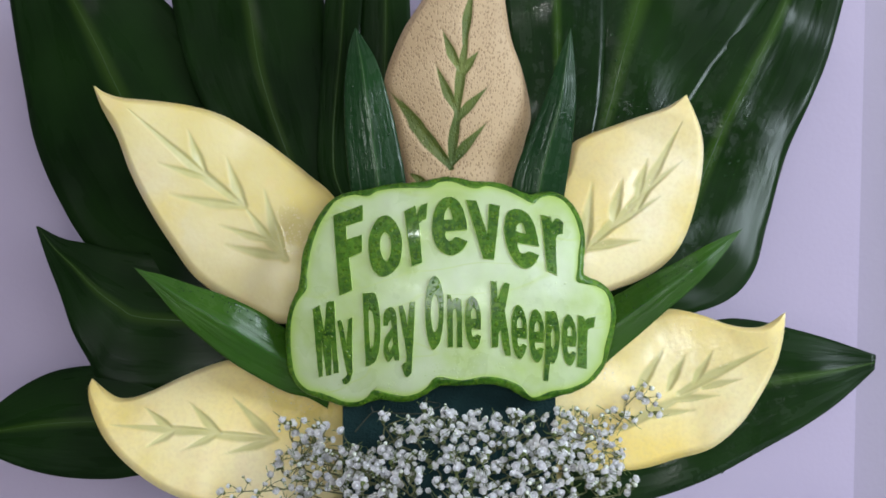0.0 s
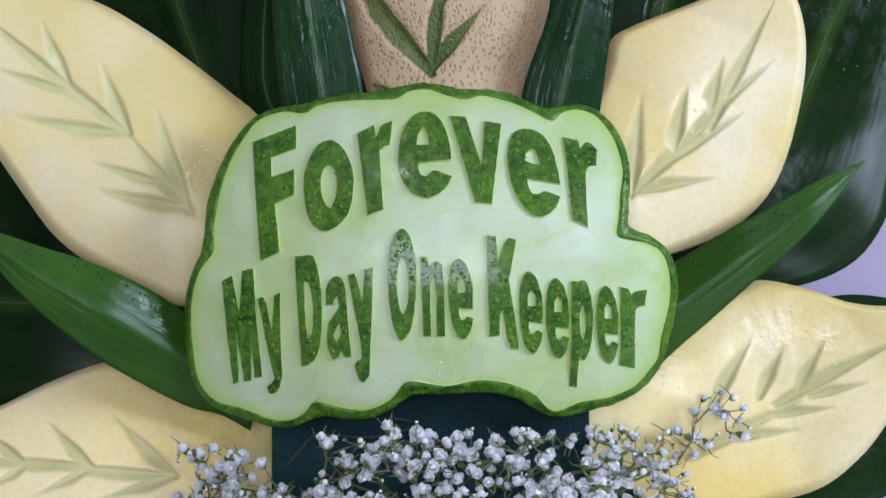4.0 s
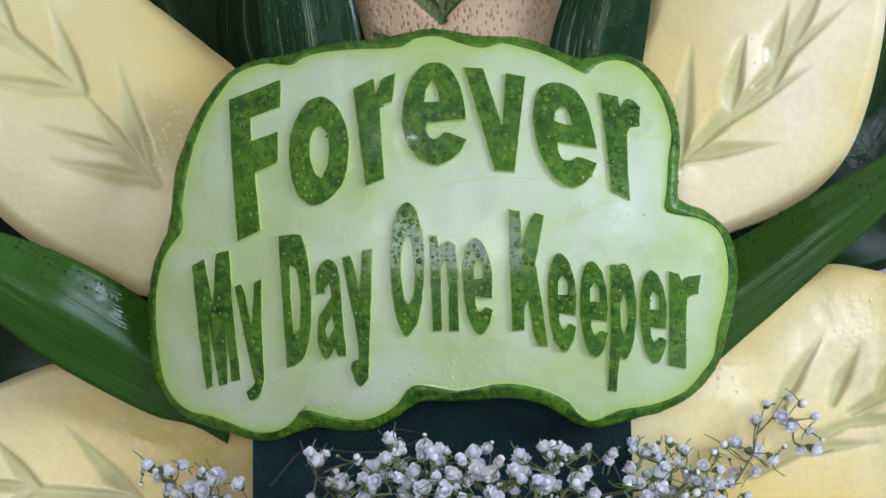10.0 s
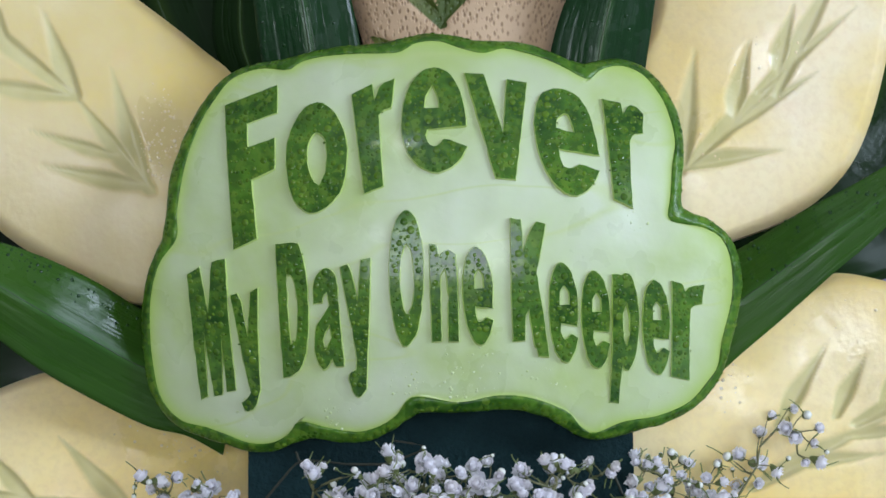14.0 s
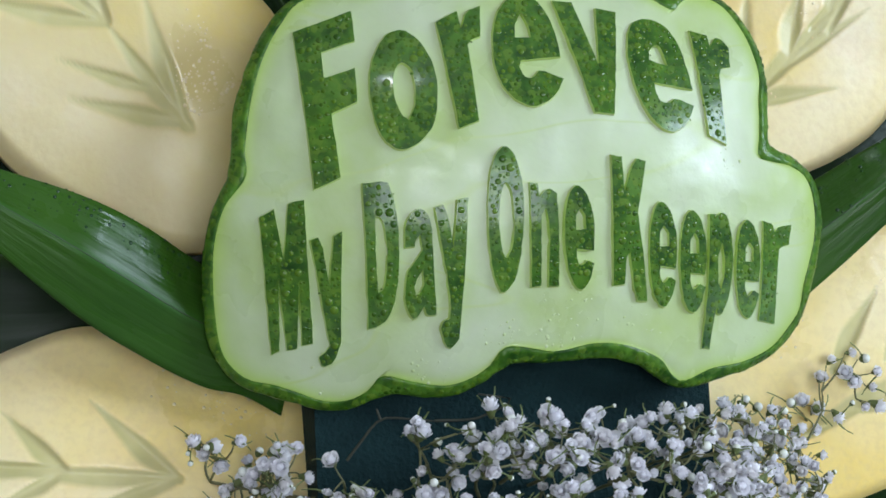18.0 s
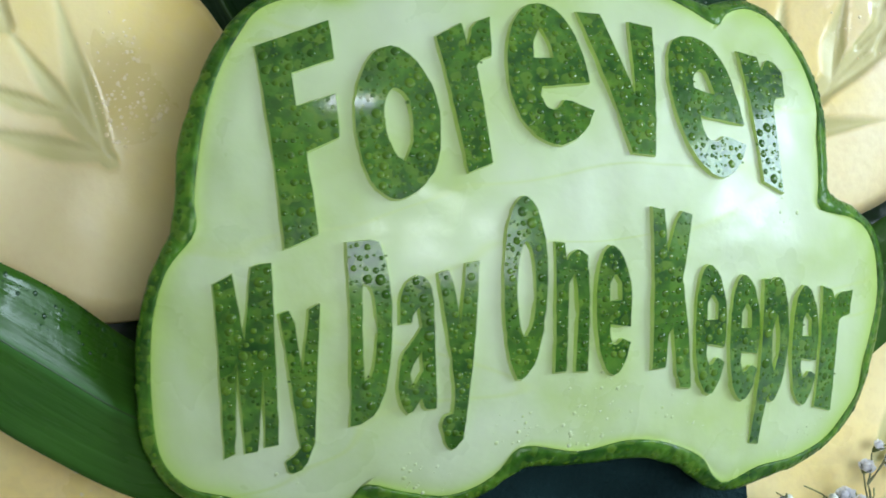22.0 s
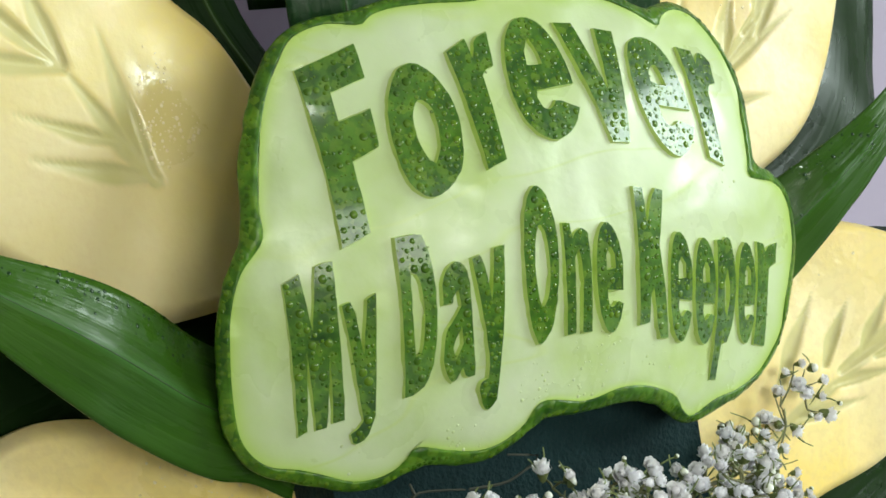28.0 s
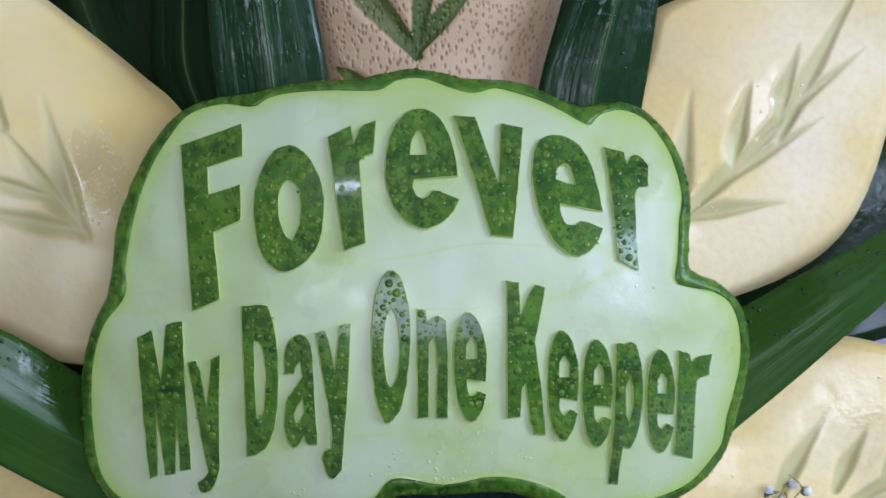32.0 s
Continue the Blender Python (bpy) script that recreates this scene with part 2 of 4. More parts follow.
def make_leaf(name, dark, light, rib, shine, gloss=0.2):
    """Smooth blade with faint long veins; a film of water lies on it in long patches."""
    mat, t, b = material(name)
    w, along = attr(t, "across"), attr(t, "along")

    def flow(across, length, detail):
        n = node(t, "ShaderNodeTexNoise", Scale=1.0, Detail=detail)
        comb = t.nodes.new("ShaderNodeCombineXYZ")
        t.links.new(math_node(t, "MULTIPLY", w, across), comb.inputs[0])
        t.links.new(math_node(t, "MULTIPLY", along, length), comb.inputs[1])
        t.links.new(comb.outputs[0], n.inputs["Vector"])
        return n.outputs["Fac"]

    lines, film = flow(46.0, 1.5, 2.0), flow(7.0, 3.0, 3.0)
    tone = ramp(t, noise_tex(t, 18, 4), [(0.3, dark), (0.7, light)])
    tone = mix(t, ramp(t, lines, [(0.45, (0, 0, 0)), (0.7, (0.14,) * 3)]), tone, tuple(min(1, c * 1.6) for c in light))
    mid = math_node(t, "ABSOLUTE", math_node(t, "SUBTRACT", w, 0.5), 0.0)
    tone = mix(t, ramp(t, mid, [(0.005, (0.8,) * 3), (0.06, (0, 0, 0))]), tone, rib)
    t.links.new(tone, b.inputs["Base Color"])
    wet = math_node(t, "MULTIPLY", attr(t, "wet"), ramp(t, noise_tex(t, 160, 4), [(0.47, (0, 0, 0)), (0.58, (1, 1, 1))]))
    dry = ramp(t, film, [(0.40, (shine,) * 3), (0.55, (shine + 0.16,) * 3)])
    t.links.new(mix(t, wet, dry, (0.06,) * 3), b.inputs["Roughness"])
    b.inputs["IOR"].default_value = 1.40
    t.links.new(math_node(t, "ADD", math_node(t, "MULTIPLY", wet, 0.12), gloss), b.inputs["Specular IOR Level"])
    runs = math_node(t, "MULTIPLY", math_node(t, "MULTIPLY", noise_tex(t, 330, 3), attr(t, "wet")), 0.35)
    height = math_node(t, "ADD", mix(t, 0.88, lines, film), runs)
    bump(t, b, height, 0.30, 0.0022)
    return mat


def make_plain(name, a, c, scale, roughness, bump_by=0.0, bump_scale=60.0, detail=4.0):
    mat, t, b = material(name)
    t.links.new(ramp(t, noise_tex(t, scale, detail), [(0.3, a), (0.7, c)]), b.inputs["Base Color"])
    b.inputs["Roughness"].default_value = roughness
    if bump_by:
        bump(t, b, noise_tex(t, bump_scale, 4), bump_by, 0.002)
    return mat


def make_bead(name, dark, light):
    """Water beads that take the colour of what they lie on."""
    mat, t, b = material(name)
    t.links.new(ramp(t, noise_tex(t, 150, 3), [(0.35, dark), (0.65, light)]), b.inputs["Base Color"])
    b.inputs["Roughness"].default_value = 0.06
    b.inputs["IOR"].default_value = 1.36
    return mat


BEAD = make_bead("water_bead_on_rind", (0.030, 0.085, 0.005), (0.110, 0.20, 0.016))
CUT = make_plain("pale_cut_rind", (0.42, 0.56, 0.11), (0.54, 0.66, 0.22), 120, 0.4)
BEAD_PETAL = make_bead("water_bead_on_melon", (0.74, 0.60, 0.32), (0.82, 0.71, 0.46))
BEAD_FLESH = make_bead("water_bead_on_flesh", (0.46, 0.55, 0.25), (0.56, 0.63, 0.40))
BEAD_TAN = make_bead("water_bead_on_tan_skin", (0.40, 0.27, 0.15), (0.55, 0.40, 0.24))
BEAD_LEAF = make_bead("water_bead_on_leaf", (0.008, 0.028, 0.008), (0.02, 0.06, 0.015))
RIM = make_rind("beaded_rim_rind", 0.12, 0.6)
RIND, FLESH, PETAL, NETTED = make_rind("wet_green_rind", 0.55, 0.16), make_flesh(), make_petal(), make_netted()
# lighter copy of PETAL: stronger light on the right slice put into its colour
PETAL_LIT = make_petal("lit_melon_flesh", (0.81, 0.63, 0.25), (0.85, 0.71, 0.39), (0.88, 0.77, 0.52))
PETAL_YELLOW = make_petal("yellow_melon_flesh", (0.86, 0.64, 0.18), (0.88, 0.71, 0.31), (0.90, 0.77, 0.45))
LEAF_DARK = make_leaf("dark_leaf", (0.003, 0.010, 0.002), (0.008, 0.023, 0.004), (0.024, 0.050, 0.006), 0.24, 0.11)
LEAF_WET = make_leaf("wet_dark_leaf", (0.004, 0.013, 0.003), (0.010, 0.029, 0.005), (0.035, 0.075, 0.009), 0.16, 0.27)
LEAF_MID = make_leaf("glossy_leaf", (0.007, 0.026, 0.008), (0.013, 0.044, 0.012), (0.03, 0.085, 0.02), 0.20, 0.24)
LEAF_BRIGHT = make_leaf("bright_leaf", (0.018, 0.056, 0.005), (0.038, 0.098, 0.009), (0.035, 0.11, 0.015), 0.22, 0.26)
MIDRIB = make_plain("leaf_midrib", (0.012, 0.036, 0.006), (0.030, 0.065, 0.009), 40, 0.35)
FOAM = make_plain("wet_floral_foam", (0.005, 0.019, 0.021), (0.010, 0.032, 0.034), 60, 0.75, 0.6, 700)
FOAM.node_tree.nodes["Principled BSDF"].inputs["Specular IOR Level"].default_value = 0.15
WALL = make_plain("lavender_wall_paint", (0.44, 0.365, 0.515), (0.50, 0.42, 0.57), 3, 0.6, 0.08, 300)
# the wall colour again, about a quarter darker, right of the seam
WALL_DARKER = make_plain("darker_lavender_wall", (0.34, 0.29, 0.385), (0.39, 0.335, 0.435), 3, 0.6, 0.08, 300)
ROOM = make_plain("grey_room_paint", (0.52, 0.52, 0.52), (0.58, 0.58, 0.57), 2, 0.7, 0.05, 200)
FLOOR = make_plain("grey_floor_tile", (0.22, 0.21, 0.20), (0.30, 0.29, 0.28), 4, 0.5)
TABLE = make_plain("brushed_steel_top", (0.48, 0.48, 0.49), (0.55, 0.55, 0.56), 8, 0.4)
BLOSSOM = make_plain("white_blossom", (0.93, 0.92, 0.96), (0.97, 0.96, 0.98), 300, 0.6)
tree = BLOSSOM.node_tree
info = tree.nodes.new("ShaderNodeObjectInfo")
shade = ramp(tree, info.outputs["Random"], [(0.0, (0.88, 0.86, 0.82)), (0.3, (0.98, 0.97, 0.98)), (1.0, (1, 1, 1))])
base = tree.nodes["Principled BSDF"].inputs["Base Color"]
tree.links.new(mix(tree, 1.0, base.links[0].from_socket, shade, "MULTIPLY"), base)
petal = tree.nodes["Principled BSDF"]
glow_through = tree.nodes.new("ShaderNodeBsdfTranslucent")
thin = tree.nodes.new("ShaderNodeMixShader")
thin.inputs[0].default_value = 0.28
tree.links.new(base.links[0].from_socket, glow_through.inputs[0])
tree.links.new(petal.outputs[0], thin.inputs[1])
tree.links.new(glow_through.outputs[0], thin.inputs[2])
tree.links.new(thin.outputs[0], tree.nodes["Material Output"].inputs[0])
BUD = make_plain("white_bud", (0.66, 0.68, 0.56), (0.84, 0.84, 0.82), 300, 0.5)
DARK_TWIG = make_plain("dark_twig", (0.015, 0.018, 0.010), (0.035, 0.036, 0.018), 200, 0.6)
TWIG = make_plain("green_twig", (0.10, 0.14, 0.035), (0.20, 0.24, 0.08), 200, 0.55)
CALYX = make_plain("green_calyx", (0.07, 0.10, 0.025), (0.14, 0.17, 0.05), 300, 0.6)
STEM = make_plain("olive_stem", (0.085, 0.095, 0.035), (0.20, 0.19, 0.08), 200, 0.55)

# ---------------------------------------------------------------- the room
def wall(name, lo, hi, mat, label, category="wall"):
    return tagged(part(name, box_mesh(name, lo, hi), mat), label, category, kind="structure")


SEAM_X = 0.279
wall("wall_back", (-2.2, WALL_Y, FLOOR_Z), (SEAM_X, WALL_Y + 0.12, CEIL_Z), WALL, "smooth lavender painted wall behind the arrangement")
wall("wall_back_recess", (SEAM_X, WALL_Y + 0.012, FLOOR_Z), (2.2, WALL_Y + 0.12, CEIL_Z), WALL_DARKER, "darker lavender wall panel set slightly back")
wall("wall_left", (-2.32, FRONT_Y, FLOOR_Z), (-2.2, WALL_Y + 0.12, CEIL_Z), ROOM, "plain grey side wall")
for name, lo, hi in (("wall_right_a", (SIDE_X, FRONT_Y, FLOOR_Z), (SIDE_X + 0.12, -1.37, CEIL_Z)),
                     ("wall_right_b", (SIDE_X, -0.43, FLOOR_Z), (SIDE_X + 0.12, WALL_Y, CEIL_Z)),
                     ("wall_right_c", (SIDE_X, -1.37, FLOOR_Z), (SIDE_X + 0.12, -0.43, 0.51)),
                     ("wall_right_d", (SIDE_X, -1.37, 1.09), (SIDE_X + 0.12, -0.43, CEIL_Z))):
    wall(name, lo, hi, ROOM, "plain grey side wall with a window opening")
for name, lo, hi in (("wall_front_a", (-2.32, FRONT_Y - 0.12, FLOOR_Z), (-0.77, FRONT_Y, CEIL_Z)),
                     ("wall_front_b", (0.73, FRONT_Y - 0.12, FLOOR_Z), (2.32, FRONT_Y, CEIL_Z)),
                     ("wall_front_c", (-0.77, FRONT_Y - 0.12, FLOOR_Z), (0.73, FRONT_Y, 0.18)),
                     ("wall_front_d", (-0.77, FRONT_Y - 0.12, 1.02), (0.73, FRONT_Y, CEIL_Z))):
    wall(name, lo, hi, ROOM, "plain grey wall with a window opening")
wall("floor", (-2.32, FRONT_Y - 0.12, FLOOR_Z - 0.1), (2.32, WALL_Y + 0.12, FLOOR_Z), FLOOR, "plain grey floor", "floor")
wall("ceiling", (-2.32, FRONT_Y - 0.12, CEIL_Z), (2.32, WALL_Y + 0.12, CEIL_Z + 0.1), ROOM, "plain grey ceiling", "ceiling")

table = empty("work_table", "plain steel work table against the wall", "table", m=Matrix.Translation((0, -0.12, FLOOR_Z)))
H = TABLE_Z - FLOOR_Z
part("tabletop", box_mesh("tabletop", (-0.8, -0.30, H - 0.04), (0.8, 0.30, H), 0.004), TABLE, table)
for sx in (-0.74, 0.74):
    for sy in (-0.25, 0.25):
        part("leg", box_mesh("leg", (sx - 0.02, sy - 0.02, 0), (sx + 0.02, sy + 0.02, H - 0.04), 0.003), TABLE, table)

# ---------------------------------------------------------------- sheets: leaves and petals between two edges
def vein_cut(u, v, veins):
    """How deep the carved veins go at each point, 0 to 1. A vein: x0, y0 (thin end), x1, y1 (wide end), half width."""
    cut, owner = np.zeros(u.shape), np.full(u.shape, -1)
    for k, (x0, y0, x1, y1, hw) in enumerate(veins):
        dx, dy = x1 - x0, y1 - y0
        s = np.clip(((u - x0) * dx + (v - y0) * dy) / (dx * dx + dy * dy), 0, 1)
        d = np.hypot(u - x0 - s * dx, v - y0 - s * dy)
        reach = hw * (0.12 + 0.88 * np.minimum(1, s * 1.7)) * (1 - 0.5 * np.clip((s - 0.7) / 0.3, 0, 1))
        side = np.sign((u - x0) * dy - (v - y0) * dx)
        here = np.clip(1.0 - d / (reach * (1 + 0.35 * side)), 0, 1) ** 0.85 * np.minimum(1, 0.25 + 1.2 * s)
        owner = np.where((here > cut) & (here > 0.12), k, owner)
        cut = np.maximum(cut, here)
    return cut, owner


def sheet(name, edge_a, edge_b, depths, n=60, m=16, bulge=0.0, fold=0.0, thick=0.6, edge_round=0.0, veins=(), groove=0.0,
          wave=0.0, seed=1.0, owners=False, depths_b=None):
    """A leaf or a slice between two edges that run from base to tip. All in millimetres; depths: knots of depth from base to tip."""
    a, b = spline(edge_a, n), spline(edge_b, n)
    s = np.linspace(0, 1, n)[:, None]
    w = np.linspace(0, 1, m)[None, :]
    w = 0.5 - 0.5 * np.cos(np.pi * w) * (0.6 + 0.4 * np.abs(np.cos(np.pi * w))) if edge_round else w
    u = a[:, :1] * (1 - w) + b[:, :1] * w
    v = a[:, 1:] * (1 - w) + b[:, 1:] * w
    width = np.hypot(*(a - b).T)[:, None]
    knots = np.linspace(0, 1, len(depths))
    d = np.interp(s[:, 0], knots, depths)[:, None] + 0 * w
    if depths_b:
        d = d * (1 - w) + np.interp(s[:, 0], knots, depths_b)[:, None] * w
    kern = np.ones(7) / 7
    d = np.apply_along_axis(lambda c: np.convolve(np.pad(c, 3, mode="edge"), kern, "valid"), 0, d)
    d = d - bulge * (4 * w * (1 - w)) * (width / width.max())
    d = d - fold * (1 - np.abs(2 * w - 1)) * (width / width.max()) + 0 * s
    if wave:
        d = d + wave * np.array([[rough(u[i, j], v[i, j], 0.022, seed) for j in range(m)] for i in range(n)])
    if edge_round:
        near = np.minimum(w, 1 - w) * width
        near = np.minimum(near, (1 - s) * 40 + 0 * w)
        d = d + edge_round * np.clip(1 - near / edge_round, 0, 1) ** 2
    cut, owner = vein_cut(u, v, veins) if len(veins) else (np.zeros(u.shape), None)
    front = d + groove * cut
    back = d + thick
    V = np.concatenate([np.stack([u, front, v], 2).reshape(-1, 3), np.stack([u, back, v], 2).reshape(-1, 3)]) * 0.001
    F = []
    N = n * m
    for i in range(n - 1):
        for j in range(m - 1):
            p = i * m + j
            F.append((p, p + 1, p + m + 1, p + m))
            F.append((N + p, N + p + m, N + p + m + 1, N + p + 1))
    ring = [j for j in range(m)] + [i * m + m - 1 for i in range(1, n)] + [(n - 1) * m + j for j in range(m - 2, -1, -1)] + [i * m for i in range(n - 2, 0, -1)]
    for p, q in zip(ring, ring[1:] + ring[:1]):
        F.append((p, N + p, N + q, q))
    me = mesh_of(name, V, F)
    values(me, "carve", np.concatenate([cut.ravel(), cut.ravel() * 0]))
    values(me, "across", np.tile((w + 0 * s).ravel(), 2))
    values(me, "along", np.tile((s + 0 * w).ravel(), 2))
    if owners:
        return me, list(owner.ravel()) + [-1] * N
    return me


def wetness(me, patches):
    """How wet each point is, from patches (x, z, reach, count, largest) in millimetres."""
    co = np.array([v.co[:] for v in me.vertices]) * 1000
    out = np.zeros(len(co))
    for x, z, reach, count, largest in patches:
        out = np.maximum(out, np.clip(1.5 - 1.5 * np.hypot(co[:, 0] - x, co[:, 2] - z) / (reach * 1.3), 0, 1))
    values(me, "wet", out)


def leaf(name, label, a, b, depths, mat, rib=0.0, wet=(), **keys):
    """A leaf: the blade, and a midrib that stands a little proud of it."""
    me = sheet("blade", a, b, depths, **keys)
    ob = empty(name, label, "leaf", "leaves of the arrangement", m=FRAME)
    n, k = keys["n"], keys["m"]
    co = np.array([v.co[:] for v in me.vertices])[:n * k].reshape(n, k, 3)
    wetness(me, wet)
    part("blade", me, mat, ob)
    if wet:
        wet_patches(wet, [tuple(v.co) for v in me.vertices], [Vector(q.vector) for q in me.vertex_normals], ob, BEAD_LEAF)
    if rib:
        line = 0.5 * (co[:, (k - 1) // 2] + co[:, k // 2])
        V, F = [], []
        for i in range(n):
            half = rib * 0.001 * (1 - 0.85 * i / (n - 1))
            way = co[i, min(k // 2 + 1, k - 1)] - co[i, k // 2 - 2]
            way = way / (np.linalg.norm(way) + 1e-9)
            for x, lift in ((-1.0, 0.35), (-0.55, -0.25), (0, -0.45), (0.55, -0.25), (1.0, 0.35)):
                V.append(line[i] + way * half * x + np.array((0, lift * half, 0)))
        for i in range(n - 1):
            for j in range(4):
                p = i * 5 + j
                F.append((p, p + 1, p + 6, p + 5))
        part("midrib", mesh_of("midrib", V, F), MIDRIB, ob)
    return ob

# ---------------------------------------------------------------- water drops
def bead(c, nrm, r, V, F, height=0.55):
    """A drop of water that sits on a surface, in millimetres."""
    a = nrm.orthogonal().normalized()
    b = nrm.cross(a)
    base = len(V)
    rings, sides = 4, 10
    for i in range(rings):
        t = i / rings * math.pi / 2
        for k in range(sides):
            V.append(c + (a * math.cos(k * math.tau / sides) + b * math.sin(k * math.tau / sides)) * r * math.cos(t) + nrm * (height * r * math.sin(t) - 0.05))
    V.append(c + nrm * (height * r - 0.05))
    for i in range(rings - 1):
        for k in range(sides):
            p, q = base + i * sides + k, base + i * sides + (k + 1) % sides
            F.append((p, q, q + sides, p + sides))
    for k in range(sides):
        F.append((base + (rings - 1) * sides + k, base + (rings - 1) * sides + (k + 1) % sides, len(V) - 1))


wet_rng = random.Random(3)


def wet_patches(patches, co, normals, parent, mat, height=0.45):
    """Fine drops scattered in patches (x, z, reach, count, largest) over a surface given by its points."""
    V, F = [], []
    pts = np.array(co) * 1000
    front = np.array([n.y < -0.3 for n in normals])
    for x, z, reach, count, largest in patches:
        near = np.nonzero(front & (np.hypot(pts[:, 0] - x, pts[:, 2] - z) < reach))[0]
        for _ in range(count if len(near) else 0):
            i = int(near[int(len(near) * wet_rng.random())])
            if math.hypot(pts[i, 0] - x, pts[i, 2] - z) > reach * wet_rng.random() ** 0.5:
                continue
            n = normals[i]
            c = Vector(pts[i]) + n.orthogonal().normalized() * wet_rng.uniform(-0.6, 0.6)
            bead(c, n, 0.22 + largest * wet_rng.random() ** 3, V, F, height)
    if V:
        me = mesh_of("water_drop", [q * 0.001 for q in V], F)
        tagged(part("water_drop", me, mat, parent, "fine clear water drops"), kind="stuff")


# ---------------------------------------------------------------- the floral foam that carries it all
foam = empty("floral_foam_block", "dark wet green floral foam block standing on the table", "floral foam")
bm = bmesh.new()
bmesh.ops.create_cube(bm, size=1)
bmesh.ops.subdivide_edges(bm, edges=bm.edges[:], cuts=6, use_grid_fill=True)
for v in bm.verts:
    v.co = FRAME @ Vector((-0.001 + v.co.x * 0.119, 0.047 + v.co.y * 0.05, -0.08 + v.co.z * 0.22))
    if v.co.z < TABLE_Z + 0.02 and v.co.z < (FRAME @ Vector((0, 0.047, -0.15))).z:
        v.co.z = TABLE_Z
me = bpy.data.meshes.new("block")
bm.to_mesh(me)
bm.free()
part("block", me, FOAM, foam)

# ---------------------------------------------------------------- large dark leaves at the back
leaf("broad_leaf", "very dark green broad leaf with a paler midrib, fanned behind", [(-95, -25), (-128, -11), (-174, 9), (-205, 25), (-227, 59), (-241, 92), (-248, 123), (-255, 160), (-261, 198)],
     [(-55, 32), (-72, 52), (-88, 73), (-105, 96), (-122, 124), (-139, 147), (-159, 171), (-183, 192), (-210, 209)], [52, 62, 74, 80], LEAF_DARK, rib=0.7, n=60, m=20, fold=8, wave=5, seed=2)
leaf("broad_leaf", "very dark green broad leaf with a yellowish midrib, upright", [(-75, 31), (-111, 61), (-131, 91), (-148, 125), (-158, 159), (-165, 197)],
     [(-49, 34), (-58, 65), (-65, 98), (-69, 136), (-70, 167), (-75, 198)], [48, 56, 62, 70], LEAF_DARK, rib=0.7, n=60, m=20, fold=7, wave=4, seed=5)
leaf("strap_leaf", "narrow dark green strap leaf standing upright", [(-62, 39), (-74, 66), (-75, 86), (-74, 112), (-72, 143), (-70, 194)],
     [(-42, 39), (-54, 62), (-57, 86), (-55, 112), (-51, 146), (-47, 194)], [44, 50, 54, 58], LEAF_DARK, rib=0.5, n=50, m=12, fold=3, wave=2, seed=7)
leaf("strap_leaf", "dark green strap leaf behind the cantaloupe slice", [(-49, 64), (-50, 94), (-52, 124), (-50, 155), (-48, 196)],
     [(-9, 64), (-12, 94), (-19, 125), (-20, 155), (-21, 196)], [50, 54, 58, 62], LEAF_DARK, rib=0.5, n=50, m=12, fold=3, wave=2, seed=8)
leaf("broad_leaf", "dark wet green leaf standing upright", [(36, 32), (39, 72), (41, 106), (38, 140), (36, 167), (35, 194)],
     [(73, 32), (82, 72), (91, 110), (94, 140), (96, 167), (97, 195)], [44, 50, 55, 60], LEAF_WET, rib=0.5, n=50, m=16, fold=6, wave=4, seed=11, wet=((60, 100, 45, 160, 0.5), (50, 150, 40, 80, 0.5)))
leaf("broad_leaf", "dark wet green leaf with a yellow-green midrib", [(37, 34), (48, 74), (48, 108), (45, 139), (42, 169), (41, 201)],
     [(111, 34), (132, 88), (148, 115), (164, 139), (185, 164), (207, 195)], [52, 58, 64, 70], LEAF_WET, rib=0.7, n=60, m=20, fold=7, wave=6, seed=13, wet=((95, 110, 40, 140, 0.6), (80, 140, 40, 90, 0.6)))
leaf("broad_leaf", "large glossy dark green leaf with wet highlights", [(65, 28), (93, 69), (117, 103), (135, 131), (153, 159), (174, 187), (188, 208)],
     [(111, -19), (159, -7), (180, 11), (191, 42), (204, 83), (220, 117), (236, 152), (249, 202)], [54, 62, 70, 76], LEAF_WET, rib=0.7, n=60, m=20, fold=9, wave=7, seed=17, wet=((110, 40, 45, 150, 0.7), (150, 100, 45, 120, 0.7), (105, 10, 25, 60, 0.5)))
leaf("broad_leaf", "dark green leaf with a torn tip pointing sideways", [(-75, -26), (-127, -52), (-176, -55), (-199, -50), (-205, -40), (-215, -22), (-223, 0), (-232, 22), (-238, 40)],
     [(-62, 14), (-111, 17), (-144, 24), (-176, 24), (-193, 26), (-209, 30), (-219, 32), (-227, 35), (-236, 40)], [50, 58, 62, 64], LEAF_DARK, rib=0.7, n=60, m=18, fold=4, wave=4, seed=19)
leaf("broad_leaf", "dark green leaf lying low and pointing sideways", [(-75, -110), (-127, -110), (-169, -104), (-192, -106), (-217, -105), (-237, -101), (-256, -94), (-276, -82)],
     [(-75, -58), (-127, -48), (-176, -41), (-204, -41), (-225, -44), (-241, -51), (-257, -62), (-276, -78)], [52, 58, 64, 68], LEAF_DARK, rib=0.5, n=50, m=18, fold=5, wave=3, seed=23)
leaf("broad_leaf", "dark green glossy leaf with a folded cut tip", [(63, -118), (96, -123), (122, -118), (153, -107), (186, -90), (210, -77), (231, -63), (252, -45)],
     [(70, -65), (111, -39), (138, -22), (162, -15), (182, -16), (200, -20), (226, -27), (253, -36)], [50, 56, 60, 62], LEAF_WET, rib=0.7, n=60, m=18, fold=6, wave=3, seed=29, wet=((160, -75, 45, 130, 0.6),))

